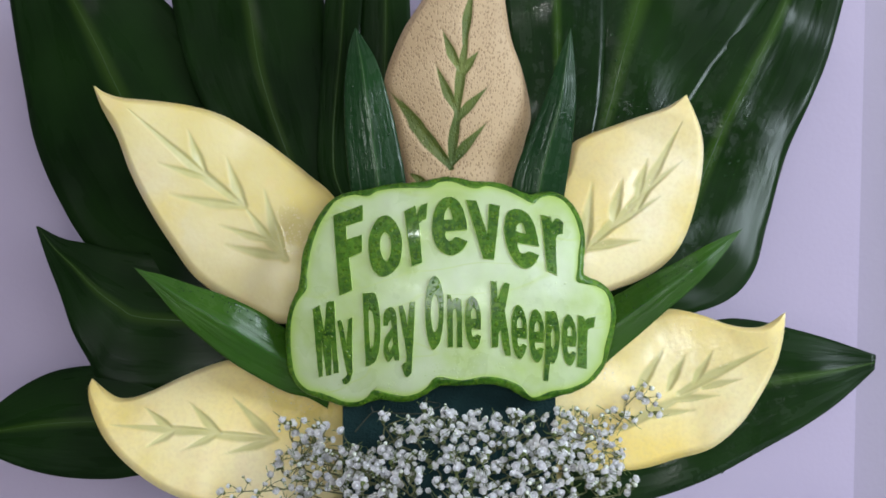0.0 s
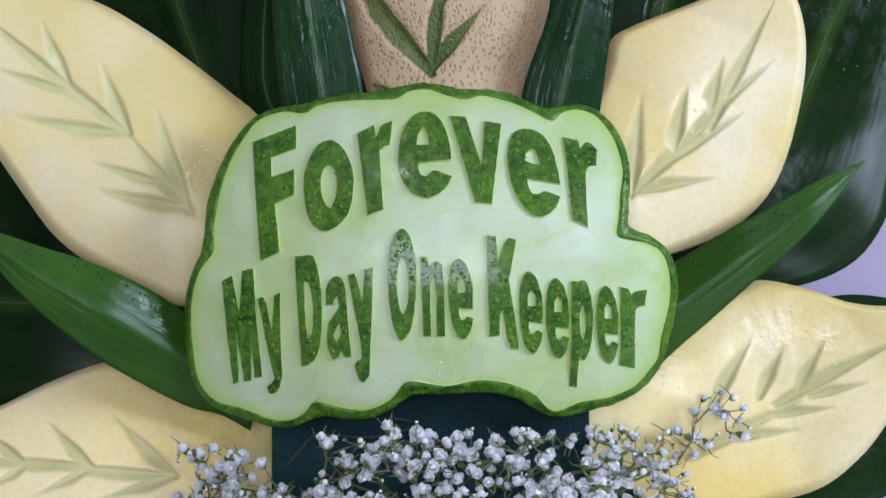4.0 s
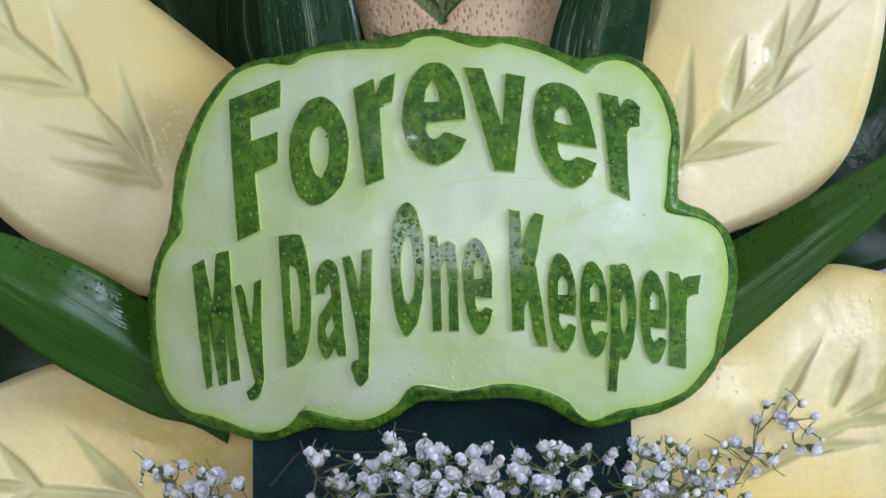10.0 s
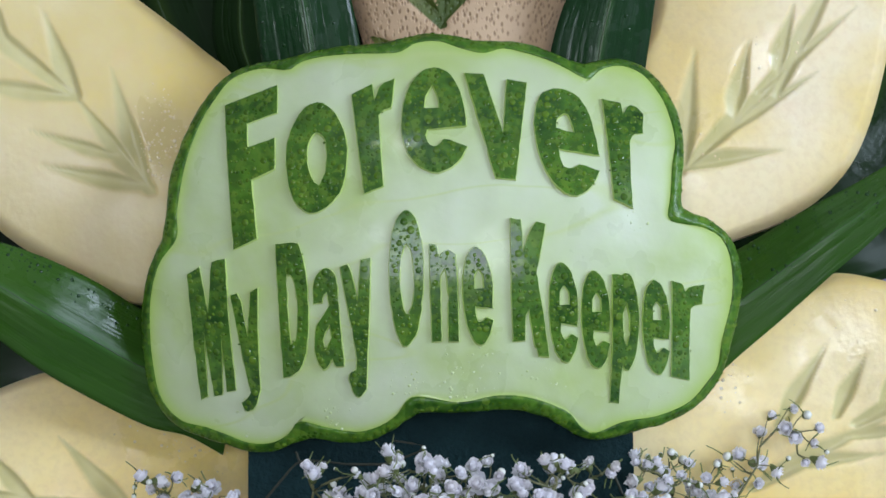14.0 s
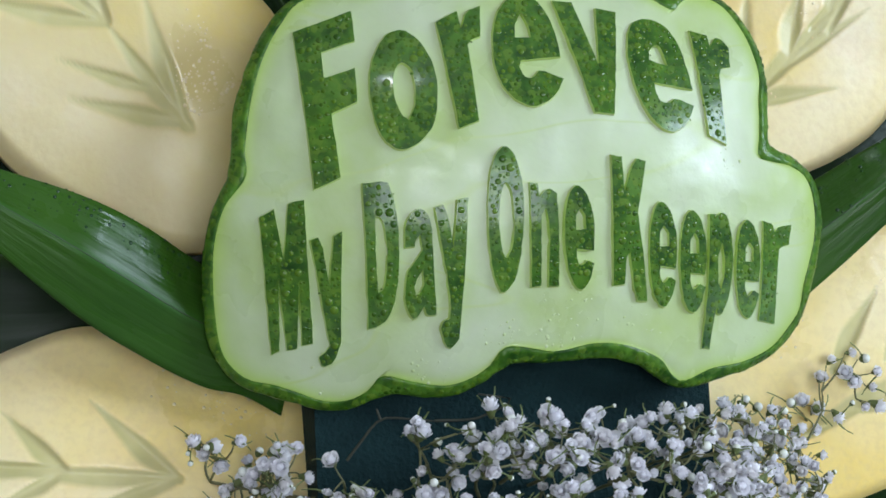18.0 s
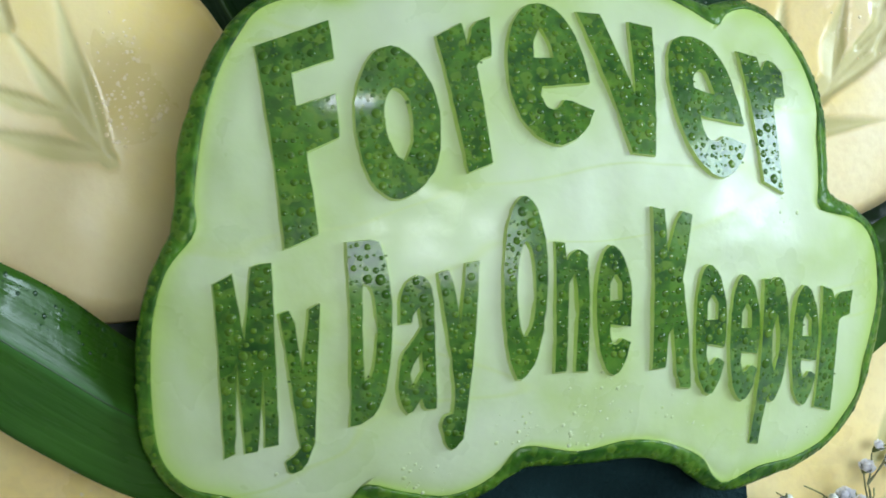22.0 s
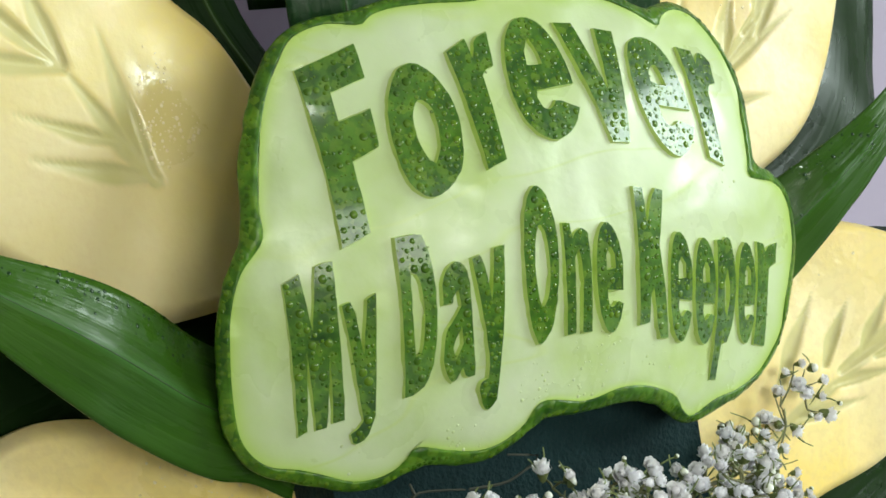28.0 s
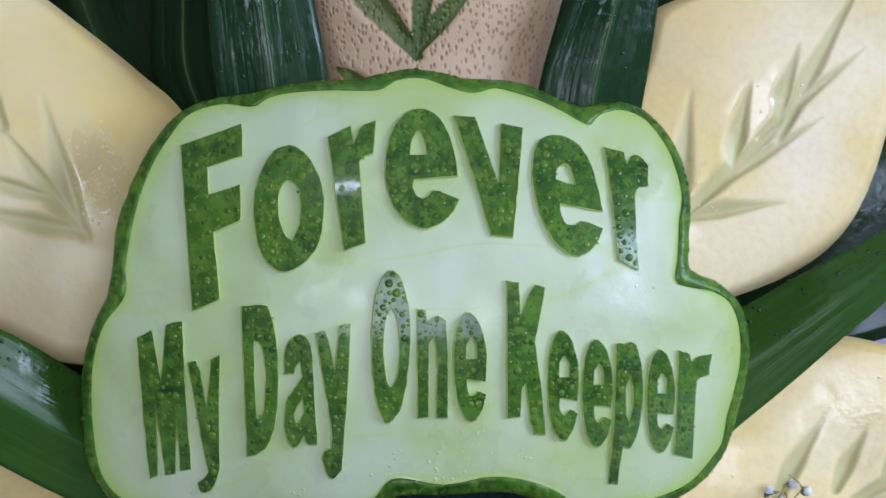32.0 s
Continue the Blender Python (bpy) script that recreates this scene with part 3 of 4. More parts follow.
# ---------------------------------------------------------------- carved melon slices
def slice_of(name, label, a, b, depths, mat, veins, wet=(), **keys):
    """A slice with its body and each carved vein as parts."""
    me, owner = sheet(name, a, b, depths, n=190, m=130, thick=7.0, edge_round=5.0, veins=veins, owners=True, **keys)
    ob = empty(name, label, "melon slice", "carved melon slices round the sign", m=FRAME)
    normals = [Vector(n.vector) for n in me.vertex_normals]
    wetness(me, wet)
    names = ("along", "across", "carve", "wet")
    data = {k: [d.value for d in me.attributes[k].data] for k in names}
    polys = [tuple(q.vertices) for q in me.polygons]
    co = [tuple(v.co) for v in me.vertices]
    bpy.data.meshes.remove(me)
    for k in range(-1, len(veins)):
        faces = [q for q in polys if (max(owner[i] for i in q) if min(owner[i] for i in q) >= 0 else -1) == k]
        if not faces:
            continue
        used = sorted({i for q in faces for i in q})
        at = {i: j for j, i in enumerate(used)}
        kind = "flesh" if k < 0 else "carved_vein"
        piece = mesh_of(kind, [co[i] for i in used], [[at[i] for i in q] for q in faces])
        for key in names:
            values(piece, key, [data[key][i] for i in used])
        piece.normals_split_custom_set_from_vertices([normals[i] for i in used])
        part(kind, piece, mat, ob)
    wet_patches(wet, co, normals, ob, BEAD_TAN if mat is NETTED else BEAD_PETAL)
    return ob


slice_of("melon_slice", "cream peeled melon slice carved as a leaf, wet at its base",
         [(-62, -15), (-93, -19), (-110, -14), (-126, -6), (-144, 7), (-158, 26), (-170, 45), (-179, 63), (-186, 82), (-194, 97), (-198, 108)],
         [(-49, 24), (-65, 53), (-78, 65), (-95, 78), (-111, 89), (-129, 98), (-148, 102), (-169, 103), (-183, 103), (-192, 105), (-197, 108)], [37, 35, 27, 10, -10], PETAL,
         ((-179, 96, -117, 47, 3.6), (-117, 47, -92, 17, 3.6), (-147, 87, -137, 63, 3.6), (-164, 68, -135, 61, 2.4), (-126, 73, -115, 46, 3.6), (-158, 51, -117, 46, 3.2), (-105, 56, -93, 17, 4.0), (-131, 35, -102, 27, 2.4), (-128, 24, -93, 18, 3.2)),
         bulge=6, groove=1.7, wet=((-88, 30, 11, 220, 0.5), (-90, 43, 8, 60, 0.4)))
slice_of("melon_slice", "cream peeled melon slice carved as a leaf with a curled tip",
         [(-50, -111), (-75, -125), (-103, -127), (-132, -123), (-154, -116), (-169, -108), (-184, -96), (-195, -83), (-202, -69), (-205, -56), (-203, -49)],
         [(-43, -64), (-56, -56), (-69, -50), (-85, -45), (-101, -42), (-117, -39), (-130, -40), (-149, -47), (-168, -56), (-180, -60), (-190, -59), (-203, -49)], [40, 33, 32, 38, 50], PETAL_YELLOW,
         ((-191, -76, -131, -80, 3.2), (-158, -79, -98, -84, 3.2), (-172, -66, -155, -79, 3.2), (-171, -89, -154, -79, 2.4), (-147, -63, -129, -81, 3.2), (-151, -91, -130, -81, 2.4), (-122, -61, -98, -84, 3.6), (-127, -93, -98, -84, 2.8)),
         bulge=4, depths_b=[48, 47, 46, 47, 50], groove=1.7, wet=((-80, -64, 15, 90, 0.5), (-92, -57, 14, 40, 0.4)))
slice_of("melon_slice", "cream peeled melon slice carved as a leaf, upright",
         [(63, -15), (54, 36), (67, 69), (71, 83), (79, 88), (87, 91), (106, 97), (120, 101), (127, 104), (135, 109)],
         [(67, -15), (76, -6), (95, 0), (111, 6), (125, 15), (135, 28), (142, 48), (146, 71), (144, 90), (135, 109)], [33, 32, 30, 22, 8], PETAL_LIT,
         ((132, 93, 108, 45, 3.6), (120, 60, 79, 22, 3.6), (113, 73, 108, 50, 3.6), (99, 62, 94, 35, 4.0), (82, 60, 78, 22, 4.4), (133, 72, 102, 46, 2.8), (121, 52, 90, 32, 2.8), (109, 27, 79, 22, 3.2)),
         bulge=4, depths_b=[33, 31, 29, 22, 8], groove=1.7, wet=((80, 30, 14, 30, 0.4), (105, 55, 14, 20, 0.4)))
slice_of("melon_slice", "yellowish peeled melon slice carved as a leaf with a pointed tip",
         [(54, -57), (77, -37), (93, -27), (108, -19), (119, -13), (129, -11), (145, -15), (160, -21), (174, -23), (183, -20), (190, -15)],
         [(54, -111), (80, -108), (110, -103), (130, -97), (151, -91), (167, -78), (178, -62), (186, -45), (189, -33), (190, -23), (190, -15)], [44, 41, 38, 28, 15], PETAL_YELLOW,
         ((180, -35, 132, -60, 3.6), (145, -56, 99, -80, 3.6), (123, -34, 108, -60, 3.6), (135, -38, 126, -57, 3.2), (150, -36, 140, -56, 3.2), (167, -52, 145, -57, 2.4), (155, -61, 129, -64, 2.4), (142, -69, 112, -73, 2.8)),
         bulge=4, depths_b=[50, 50, 48, 34, 15], groove=1.7, wet=((90, -47, 11, 60, 0.45), (128, -34, 18, 30, 0.35), (152, -38, 10, 15, 0.35)))
slice_of("cantaloupe_slice", "tan netted cantaloupe slice with green carved veins",
         [(-19, 36), (-24, 62), (-29, 81), (-33, 100), (-37, 115), (-34, 128), (-26, 146), (-16, 161), (-6, 179), (15, 201)],
         [(33, 36), (38, 62), (44, 85), (47, 100), (42, 122), (35, 140), (31, 161), (28, 180), (16, 201)], [30, 29, 20, 8, -2, -8], NETTED,
         ((13, 172, 8, 136, 3.6), (11, 155, 4, 96, 4.0), (7, 116, 1, 68, 4.0), (-6, 145, 5, 122, 3.6), (-10, 127, 4, 99, 3.6), (-37, 115, 1, 69, 5.2), (-30, 109, -11, 83, 5.2), (17, 133, 6, 117, 3.6), (23, 114, 4, 93, 3.6), (23, 95, 1, 69, 4.0), (-24, 67, -13, 60, 2.8)),
         bulge=10, groove=1.7, wet=((0, 90, 40, 25, 0.4),))

# ---------------------------------------------------------------- lance leaves in front
leaf("lance_leaf", "bright green glossy lance leaf over the melon slices", [(-69, -68), (-80, -62), (-92, -59), (-110, -50), (-125, -41), (-140, -29), (-153, -17), (-165, -3), (-175, 8)],
     [(-62, -38), (-75, -32), (-92, -24), (-107, -15), (-125, -7), (-144, -1), (-159, 4), (-168, 6), (-175, 8)], [30, 23, 8, 3, 0], LEAF_BRIGHT, rib=0.45, n=70, m=20, fold=5, wave=2, seed=31, wet=((-146, -2, 7, 30, 0.35), (-134, -6, 8, 40, 0.4), (-122, -11, 9, 50, 0.4), (-110, -17, 9, 60, 0.45), (-98, -24, 9, 60, 0.45)))
leaf("lance_leaf", "bright green lance leaf with water drops", [(67, -15), (86, -8), (97, -3), (113, 6), (129, 14), (149, 25), (167, 33)],
     [(66, -57), (82, -48), (95, -37), (107, -27), (123, -13), (134, -4), (150, 12), (167, 33)], [34, 28, 18, 16, 22], LEAF_BRIGHT, rib=0.45, n=70, m=20, fold=5, wave=2, seed=37, wet=((90, -14, 10, 50, 0.5), (100, -5, 12, 60, 0.6), (114, 4, 11, 50, 0.5), (128, 13, 12, 50, 0.5)))
leaf("lance_leaf", "upright green lance leaf with long wet streaks", [(-50, 27), (-56, 53), (-59, 78), (-60, 104), (-58, 130), (-54, 144)],
     [(-25, 27), (-25, 56), (-29, 79), (-34, 101), (-42, 126), (-53, 144)], [24, 14, 8, 4], LEAF_MID, rib=0.7, n=60, m=18, fold=4, wave=1.5, seed=41, wet=((-50, 90, 40, 90, 0.5),))
leaf("lance_leaf", "upright green lance leaf with a pale wet sheen", [(33, 27), (35, 58), (44, 84), (53, 105), (61, 128), (68, 145)],
     [(61, 27), (65, 53), (69, 82), (71, 105), (70, 128), (68, 145)], [24, 14, 8, 4], LEAF_MID, rib=0.7, n=60, m=18, fold=4, wave=1.5, seed=43, wet=((55, 90, 40, 90, 0.5),))

# ---------------------------------------------------------------- the carved sign
def skin_depth(u, v):
    """The rind's own curve: a melon's side."""
    return -16.5 - 0.0116 * u + 0.00243 * u * u - 0.0317 * v + 0.0042 * v * v


BORDER_TOP = [(-88.8, -19.3), (-86.1, -10.9), (-80.6, -3.6), (-80.5, 4.2), (-79, 14.6), (-76.8, 23.5), (-73.4, 32.4), (-69.2, 39.5), (-64, 45.8), (-55.2, 48.5), (-46.8, 47.4), (-42.8, 49.9), (-35.8, 51.4), (-25.4, 51.8), (-13.3, 51.7), (-8.1, 54.7), (-1.1, 55.4), (5.7, 52.9), (10.9, 51.3), (14.4, 51.5), (19.6, 52.9), (30, 50.2), (37.7, 46.5)]
BORDER_RIGHT = [(44.5, 43.1), (48.2, 46.3), (54.6, 48.2), (61.6, 45.7), (66.6, 39.3), (68.9, 33.8), (70.7, 24.6), (69.4, 15.5), (68.5, 6.6), (67.7, 0), (72.7, -1.5), (79, -2.4), (84.8, -5.6), (87.6, -13.2), (87.6, -23.4), (84.7, -35.3), (83.6, -42.9), (80.9, -47.2)]
BORDER_LOW = [(74.7, -54), (64.9, -58.2), (54.3, -60), (45.5, -63.3), (41.1, -61.6), (36.7, -57.1), (26.3, -53.3), (16.1, -52.4), (4.2, -54.3), (-9.3, -52.6), (-14.5, -57.8), (-19.7, -61), (-26.5, -62.5), (-35.1, -61.1), (-43.7, -59.1), (-47.3, -62.8), (-52.6, -65.2), (-59.6, -65), (-66.6, -62.3), (-72.8, -60), (-80.8, -57.6), (-86.8, -50.6), (-89, -39.5), (-89.5, -27.7)]
FLESH_BACK = 1.25


def sign_flesh():
    edge = spline(BORDER_TOP + BORDER_RIGHT + BORDER_LOW, 260, True)
    c = np.array([0.0, -8.0])
    soft = edge.copy()
    for _ in range(120):
        soft = (np.roll(soft, 1, 0) + soft + np.roll(soft, -1, 0)) / 3
    V, near, F = [(0, 0, 0)], [0], []
    V[0] = (c[0], skin_depth(*c) + FLESH_BACK, c[1])
    rings = np.concatenate([np.linspace(0.05, 0.90, 22), np.linspace(0.92, 1.0, 8)])
    for r in rings:
        k = min(1, max(0, (r - 0.72) / 0.28)) ** 1.5
        for p in c + (soft * (1 - k) + edge * k - c) * r:
            rise = min(1, max(0, (r - 0.72) / 0.24))
            lift = (FLESH_BACK - 0.7) * rise * rise * (3 - 2 * rise) + 0.25 * max(0, (r - 0.97) / 0.03) ** 2
            d = skin_depth(*p) + FLESH_BACK + 0.55 * rough(*p, 0.06, 3) + 0.3 * rough(*p, 0.16, 9) - lift
            V.append((p[0], d, p[1]))
            near.append(0.15 * min(1, max(0, (r - 0.76) / 0.2)) ** 1.5 + 0.8 * min(1, max(0, (r - 0.93) / 0.07)) ** 2.0)
    n = len(edge)
    for j in range(n):
        F.append((0, 1 + j, 1 + (j + 1) % n))
    for i in range(len(rings) - 1):
        for j in range(n):
            a, b = 1 + i * n + j, 1 + i * n + (j + 1) % n
            F.append((a, a + n, b + n, b))
    me = mesh_of("flesh_face", np.array(V) * 0.001, F)
    values(me, "near_skin", near)
    return me, edge


def sign_rim(edge):
    """The skin border: a bevel outwards and back from the flesh, then the slab's side and its back."""
    n = len(edge)
    smooth = edge.copy()
    for _ in range(10):
        smooth = (np.roll(smooth, 1, 0) + smooth + np.roll(smooth, -1, 0)) / 3
    tangent = np.roll(smooth, -1, 0) - np.roll(smooth, 1, 0)
    normal = np.stack([-tangent[:, 1], tangent[:, 0]], 1)
    normal /= np.linalg.norm(normal, axis=1)[:, None]
    c = edge.mean(0)
    if ((smooth - c) * normal).sum() < 0:
        normal = -normal
    V, F = [], []
    profile = ((0.0, 0.5, 0), (0.5, 0.0, 0.1), (1.8, 0.1, 0.6), (3.2, 0.4, 1), (4.2, 0.9, 1), (4.7, 1.5, 1), (4.6, 2.2, 1), (3.6, 3.0, 1), (1.8, 5.5, 1), (0.2, 8.5, 1), (-14, 9.5, 1))
    for reach, back, blend in profile:
        for j in range(n):
            low_left = max(0, min(1, (-edge[j][0] - 45) / 25)) * max(0, min(1, (8 - edge[j][1]) / 16))
            out = reach * (0.77 - 0.15 * low_left + 0.30 * rough(j * 0.035, 0, 1.0, 17)) if reach > 0 else reach
            base = edge[j] * (1 - blend) + smooth[j] * blend
            p = base + normal[j] * (out + (0.5 * rough(j * 0.09, out, 1.0, 4) + 0.45 * rough(j * 0.45, out * 0.6, 1.0, 6)) * min(1, out))
            V.append((p[0], skin_depth(*(p if reach > 0 else edge[j])) + back + 0.3 * rough(j * 0.5, out, 1.0, 8) * blend, p[1]))
    for i in range(len(profile) - 1):
        for j in range(n):
            a, b = i * n + j, i * n + (j + 1) % n
            F.append((a, a + n, b + n, b))
    me = mesh_of("skin_rim", np.array(V) * 0.001, F)
    me.materials.append(RIM)
    me.materials.append(CUT)
    for i, q in enumerate(me.polygons):
        q.material_index = 1 if i >= 6 * n else 0
    return me


sign = empty("carved_watermelon_sign", "watermelon rind sign carved with raised green letters", "carved sign", m=FRAME)
face, outline = sign_flesh()
part("flesh_face", face, FLESH, sign, "pale green carved rind flesh")
face_normals = [Vector(n.vector) * (-1 if n.vector.y > 0 else 1) for n in face.vertex_normals]
wet_patches([(8, -46, 11, 90, 0.35), (-12, -48, 6, 40, 0.3), (-32, -57, 8, 50, 0.3), (-58, -58, 8, 30, 0.3), (30, -47, 8, 30, 0.3), (66, -50, 7, 30, 0.3), (58, -2, 6, 15, 0.3)],
            [tuple(v.co) for v in face.vertices], face_normals, sign, BEAD_FLESH, 0.4)
rim_mesh = sign_rim(outline)
part("skin_rim", rim_mesh, RIM, sign, "dark green wet skin border")
rim_normals = [Vector(n.vector) for n in rim_mesh.vertex_normals]
if sum(n.y for n in rim_normals[:1000]) > 0:
    rim_normals = [-n for n in rim_normals]
band = slice(3 * len(outline), 6 * len(outline))
wet_patches([(*outline[k], 7, 20, 0.6) for k in range(0, len(outline), 4)], [tuple(v.co) for v in rim_mesh.vertices][band], rim_normals[band], sign, BEAD, 0.22)

# the knife's alphabet: outlines in a unit box, the outer line first, then the counter
GLYPHS = {}
GLYPHS['F'] = (((0.00, 0.89), (0.99, 1.00), (1.00, 0.82), (0.43, 0.76), (0.45, 0.61), (0.96, 0.66), (0.97, 0.47), (0.53, 0.41), (0.64, 0.06), (0.21, 0.00)),)
GLYPHS['o'] = (((0.56, 1.00), (0.77, 0.92), (0.91, 0.77), (1.00, 0.61), (0.99, 0.39), (0.91, 0.19), (0.73, 0.07), (0.49, 0.00), (0.35, 0.01), (0.16, 0.09), (0.04, 0.26), (0.00, 0.49), (0.04, 0.69), (0.17, 0.86), (0.34, 0.97)), ((0.50, 0.72), (0.64, 0.67), (0.68, 0.50), (0.64, 0.33), (0.54, 0.24), (0.45, 0.28), (0.36, 0.41), (0.34, 0.56), (0.41, 0.68)),)
GLYPHS['r_first'] = (((0.00, 0.87), (0.47, 0.96), (0.53, 0.81), (0.69, 0.96), (1.00, 1.00), (0.92, 0.74), (0.74, 0.72), (0.63, 0.67), (0.66, 0.44), (0.73, 0.06), (0.30, 0.00)),)
GLYPHS['e_wide'] = (((0.99, 0.43), (0.40, 0.40), (0.37, 0.34), (0.42, 0.26), (0.52, 0.24), (0.59, 0.27), (0.66, 0.32), (1.00, 0.24), (0.89, 0.12), (0.72, 0.03), (0.51, 0.00), (0.31, 0.04), (0.13, 0.15), (0.03, 0.30), (0.00, 0.48), (0.06, 0.70), (0.18, 0.87), (0.36, 0.98), (0.55, 1.00), (0.74, 0.95), (0.89, 0.80), (0.97, 0.61)), ((0.49, 0.82), (0.57, 0.72), (0.59, 0.60), (0.35, 0.60), (0.37, 0.70), (0.43, 0.78)),)
GLYPHS['v'] = (((0.00, 1.00), (0.31, 0.99), (0.60, 0.42), (0.68, 0.94), (1.00, 0.91), (0.78, 0.00), (0.47, 0.01)),)
GLYPHS['e_tilted'] = (((1.00, 0.38), (0.38, 0.43), (0.39, 0.34), (0.45, 0.27), (0.55, 0.25), (0.63, 0.27), (0.70, 0.30), (1.00, 0.24), (0.92, 0.13), (0.77, 0.04), (0.60, 0.00), (0.40, 0.05), (0.21, 0.18), (0.08, 0.36), (0.00, 0.63), (0.04, 0.82), (0.13, 0.95), (0.27, 1.00), (0.50, 1.00), (0.68, 0.95), (0.85, 0.81), (0.95, 0.59)), ((0.47, 0.77), (0.56, 0.75), (0.63, 0.58), (0.47, 0.60), (0.34, 0.63), (0.36, 0.71)),)
GLYPHS['r_second'] = (((0.00, 1.00), (0.45, 0.97), (0.48, 0.86), (0.65, 0.96), (0.84, 0.94), (1.00, 0.87), (0.96, 0.69), (0.70, 0.67), (0.62, 0.59), (0.62, 0.23), (0.66, 0.00), (0.20, 0.07)),)
GLYPHS['M'] = (((0.00, 0.90), (0.27, 0.95), (0.44, 0.61), (0.53, 0.98), (0.82, 1.00), (0.88, 0.54), (1.00, 0.06), (0.81, 0.05), (0.72, 0.44), (0.71, 0.03), (0.53, 0.02), (0.35, 0.48), (0.39, 0.02), (0.24, 0.00), (0.11, 0.45)),)
GLYPHS['y'] = (((0.00, 0.95), (0.31, 0.97), (0.60, 0.60), (0.72, 0.97), (0.98, 1.00), (0.95, 0.60), (1.00, 0.18), (0.81, 0.03), (0.44, 0.00), (0.33, 0.08), (0.58, 0.12), (0.65, 0.16), (0.38, 0.47)),)
GLYPHS['D'] = (((0.00, 0.99), (0.66, 1.00), (0.80, 0.93), (0.96, 0.71), (1.00, 0.46), (0.94, 0.21), (0.74, 0.06), (0.46, 0.01), (0.19, 0.00), (0.10, 0.47)), ((0.33, 0.76), (0.52, 0.75), (0.64, 0.63), (0.68, 0.42), (0.61, 0.27), (0.43, 0.24), (0.36, 0.46)),)
GLYPHS['a'] = (((0.00, 0.66), (0.01, 0.86), (0.19, 0.97), (0.42, 1.00), (0.63, 0.98), (0.80, 0.88), (0.86, 0.54), (1.00, 0.05), (0.71, 0.04), (0.62, 0.13), (0.36, 0.00), (0.14, 0.07), (0.01, 0.24), (0.08, 0.44), (0.36, 0.55), (0.55, 0.63), (0.45, 0.77), (0.31, 0.71), (0.29, 0.66)), ((0.55, 0.46), (0.60, 0.32), (0.49, 0.24), (0.38, 0.20), (0.31, 0.30), (0.39, 0.38)),)
GLYPHS['y_long'] = (((0.00, 0.94), (0.32, 0.96), (0.57, 0.67), (0.68, 0.99), (1.00, 1.00), (0.94, 0.59), (0.81, 0.06), (0.61, 0.00), (0.41, 0.02), (0.25, 0.14), (0.31, 0.18), (0.50, 0.20), (0.53, 0.30), (0.32, 0.55)),)
GLYPHS['O'] = (((0.49, 1.00), (0.72, 0.96), (0.91, 0.81), (1.00, 0.60), (0.94, 0.31), (0.80, 0.10), (0.53, 0.00), (0.35, 0.01), (0.14, 0.15), (0.04, 0.36), (0.00, 0.56), (0.07, 0.80), (0.28, 0.95)), ((0.48, 0.76), (0.66, 0.69), (0.73, 0.48), (0.68, 0.29), (0.51, 0.22), (0.38, 0.29), (0.29, 0.48), (0.35, 0.67)),)
GLYPHS['n'] = (((0.00, 1.00), (0.26, 0.99), (0.33, 0.85), (0.47, 0.92), (0.69, 0.94), (0.89, 0.89), (0.96, 0.62), (1.00, 0.00), (0.66, 0.00), (0.66, 0.59), (0.53, 0.75), (0.37, 0.68), (0.38, 0.39), (0.40, 0.00), (0.09, 0.00), (0.04, 0.50)),)
GLYPHS['K'] = (((0.00, 1.00), (0.27, 0.99), (0.32, 0.75), (0.62, 0.98), (0.92, 0.96), (0.67, 0.60), (0.85, 0.30), (1.00, 0.00), (0.67, 0.01), (0.47, 0.34), (0.38, 0.30), (0.36, 0.12), (0.06, 0.11), (0.01, 0.55)),)
GLYPHS['e'] = (((0.96, 0.37), (0.41, 0.39), (0.41, 0.30), (0.51, 0.23), (0.65, 0.24), (0.76, 0.29), (1.00, 0.25), (0.88, 0.09), (0.65, 0.00), (0.41, 0.03), (0.17, 0.16), (0.02, 0.41), (0.00, 0.64), (0.08, 0.84), (0.22, 0.95), (0.42, 1.00), (0.71, 0.93), (0.92, 0.76), (1.00, 0.56)), ((0.51, 0.78), (0.69, 0.70), (0.70, 0.57), (0.37, 0.57), (0.37, 0.70)),)
GLYPHS['p'] = (((0.05, 0.99), (0.28, 0.99), (0.34, 0.98), (0.52, 1.00), (0.74, 0.98), (0.94, 0.81), (1.00, 0.59), (0.89, 0.37), (0.69, 0.26), (0.53, 0.26), (0.42, 0.30), (0.31, 0.00), (0.00, 0.01), (0.08, 0.41), (0.07, 0.72)), ((0.53, 0.78), (0.67, 0.68), (0.68, 0.54), (0.56, 0.43), (0.44, 0.50), (0.41, 0.68)),)
GLYPHS['r_last'] = (((0.00, 1.00), (0.34, 0.97), (0.40, 0.89), (0.58, 0.95), (1.00, 0.97), (0.93, 0.78), (0.60, 0.74), (0.54, 0.65), (0.57, 0.00), (0.01, 0.03)),)
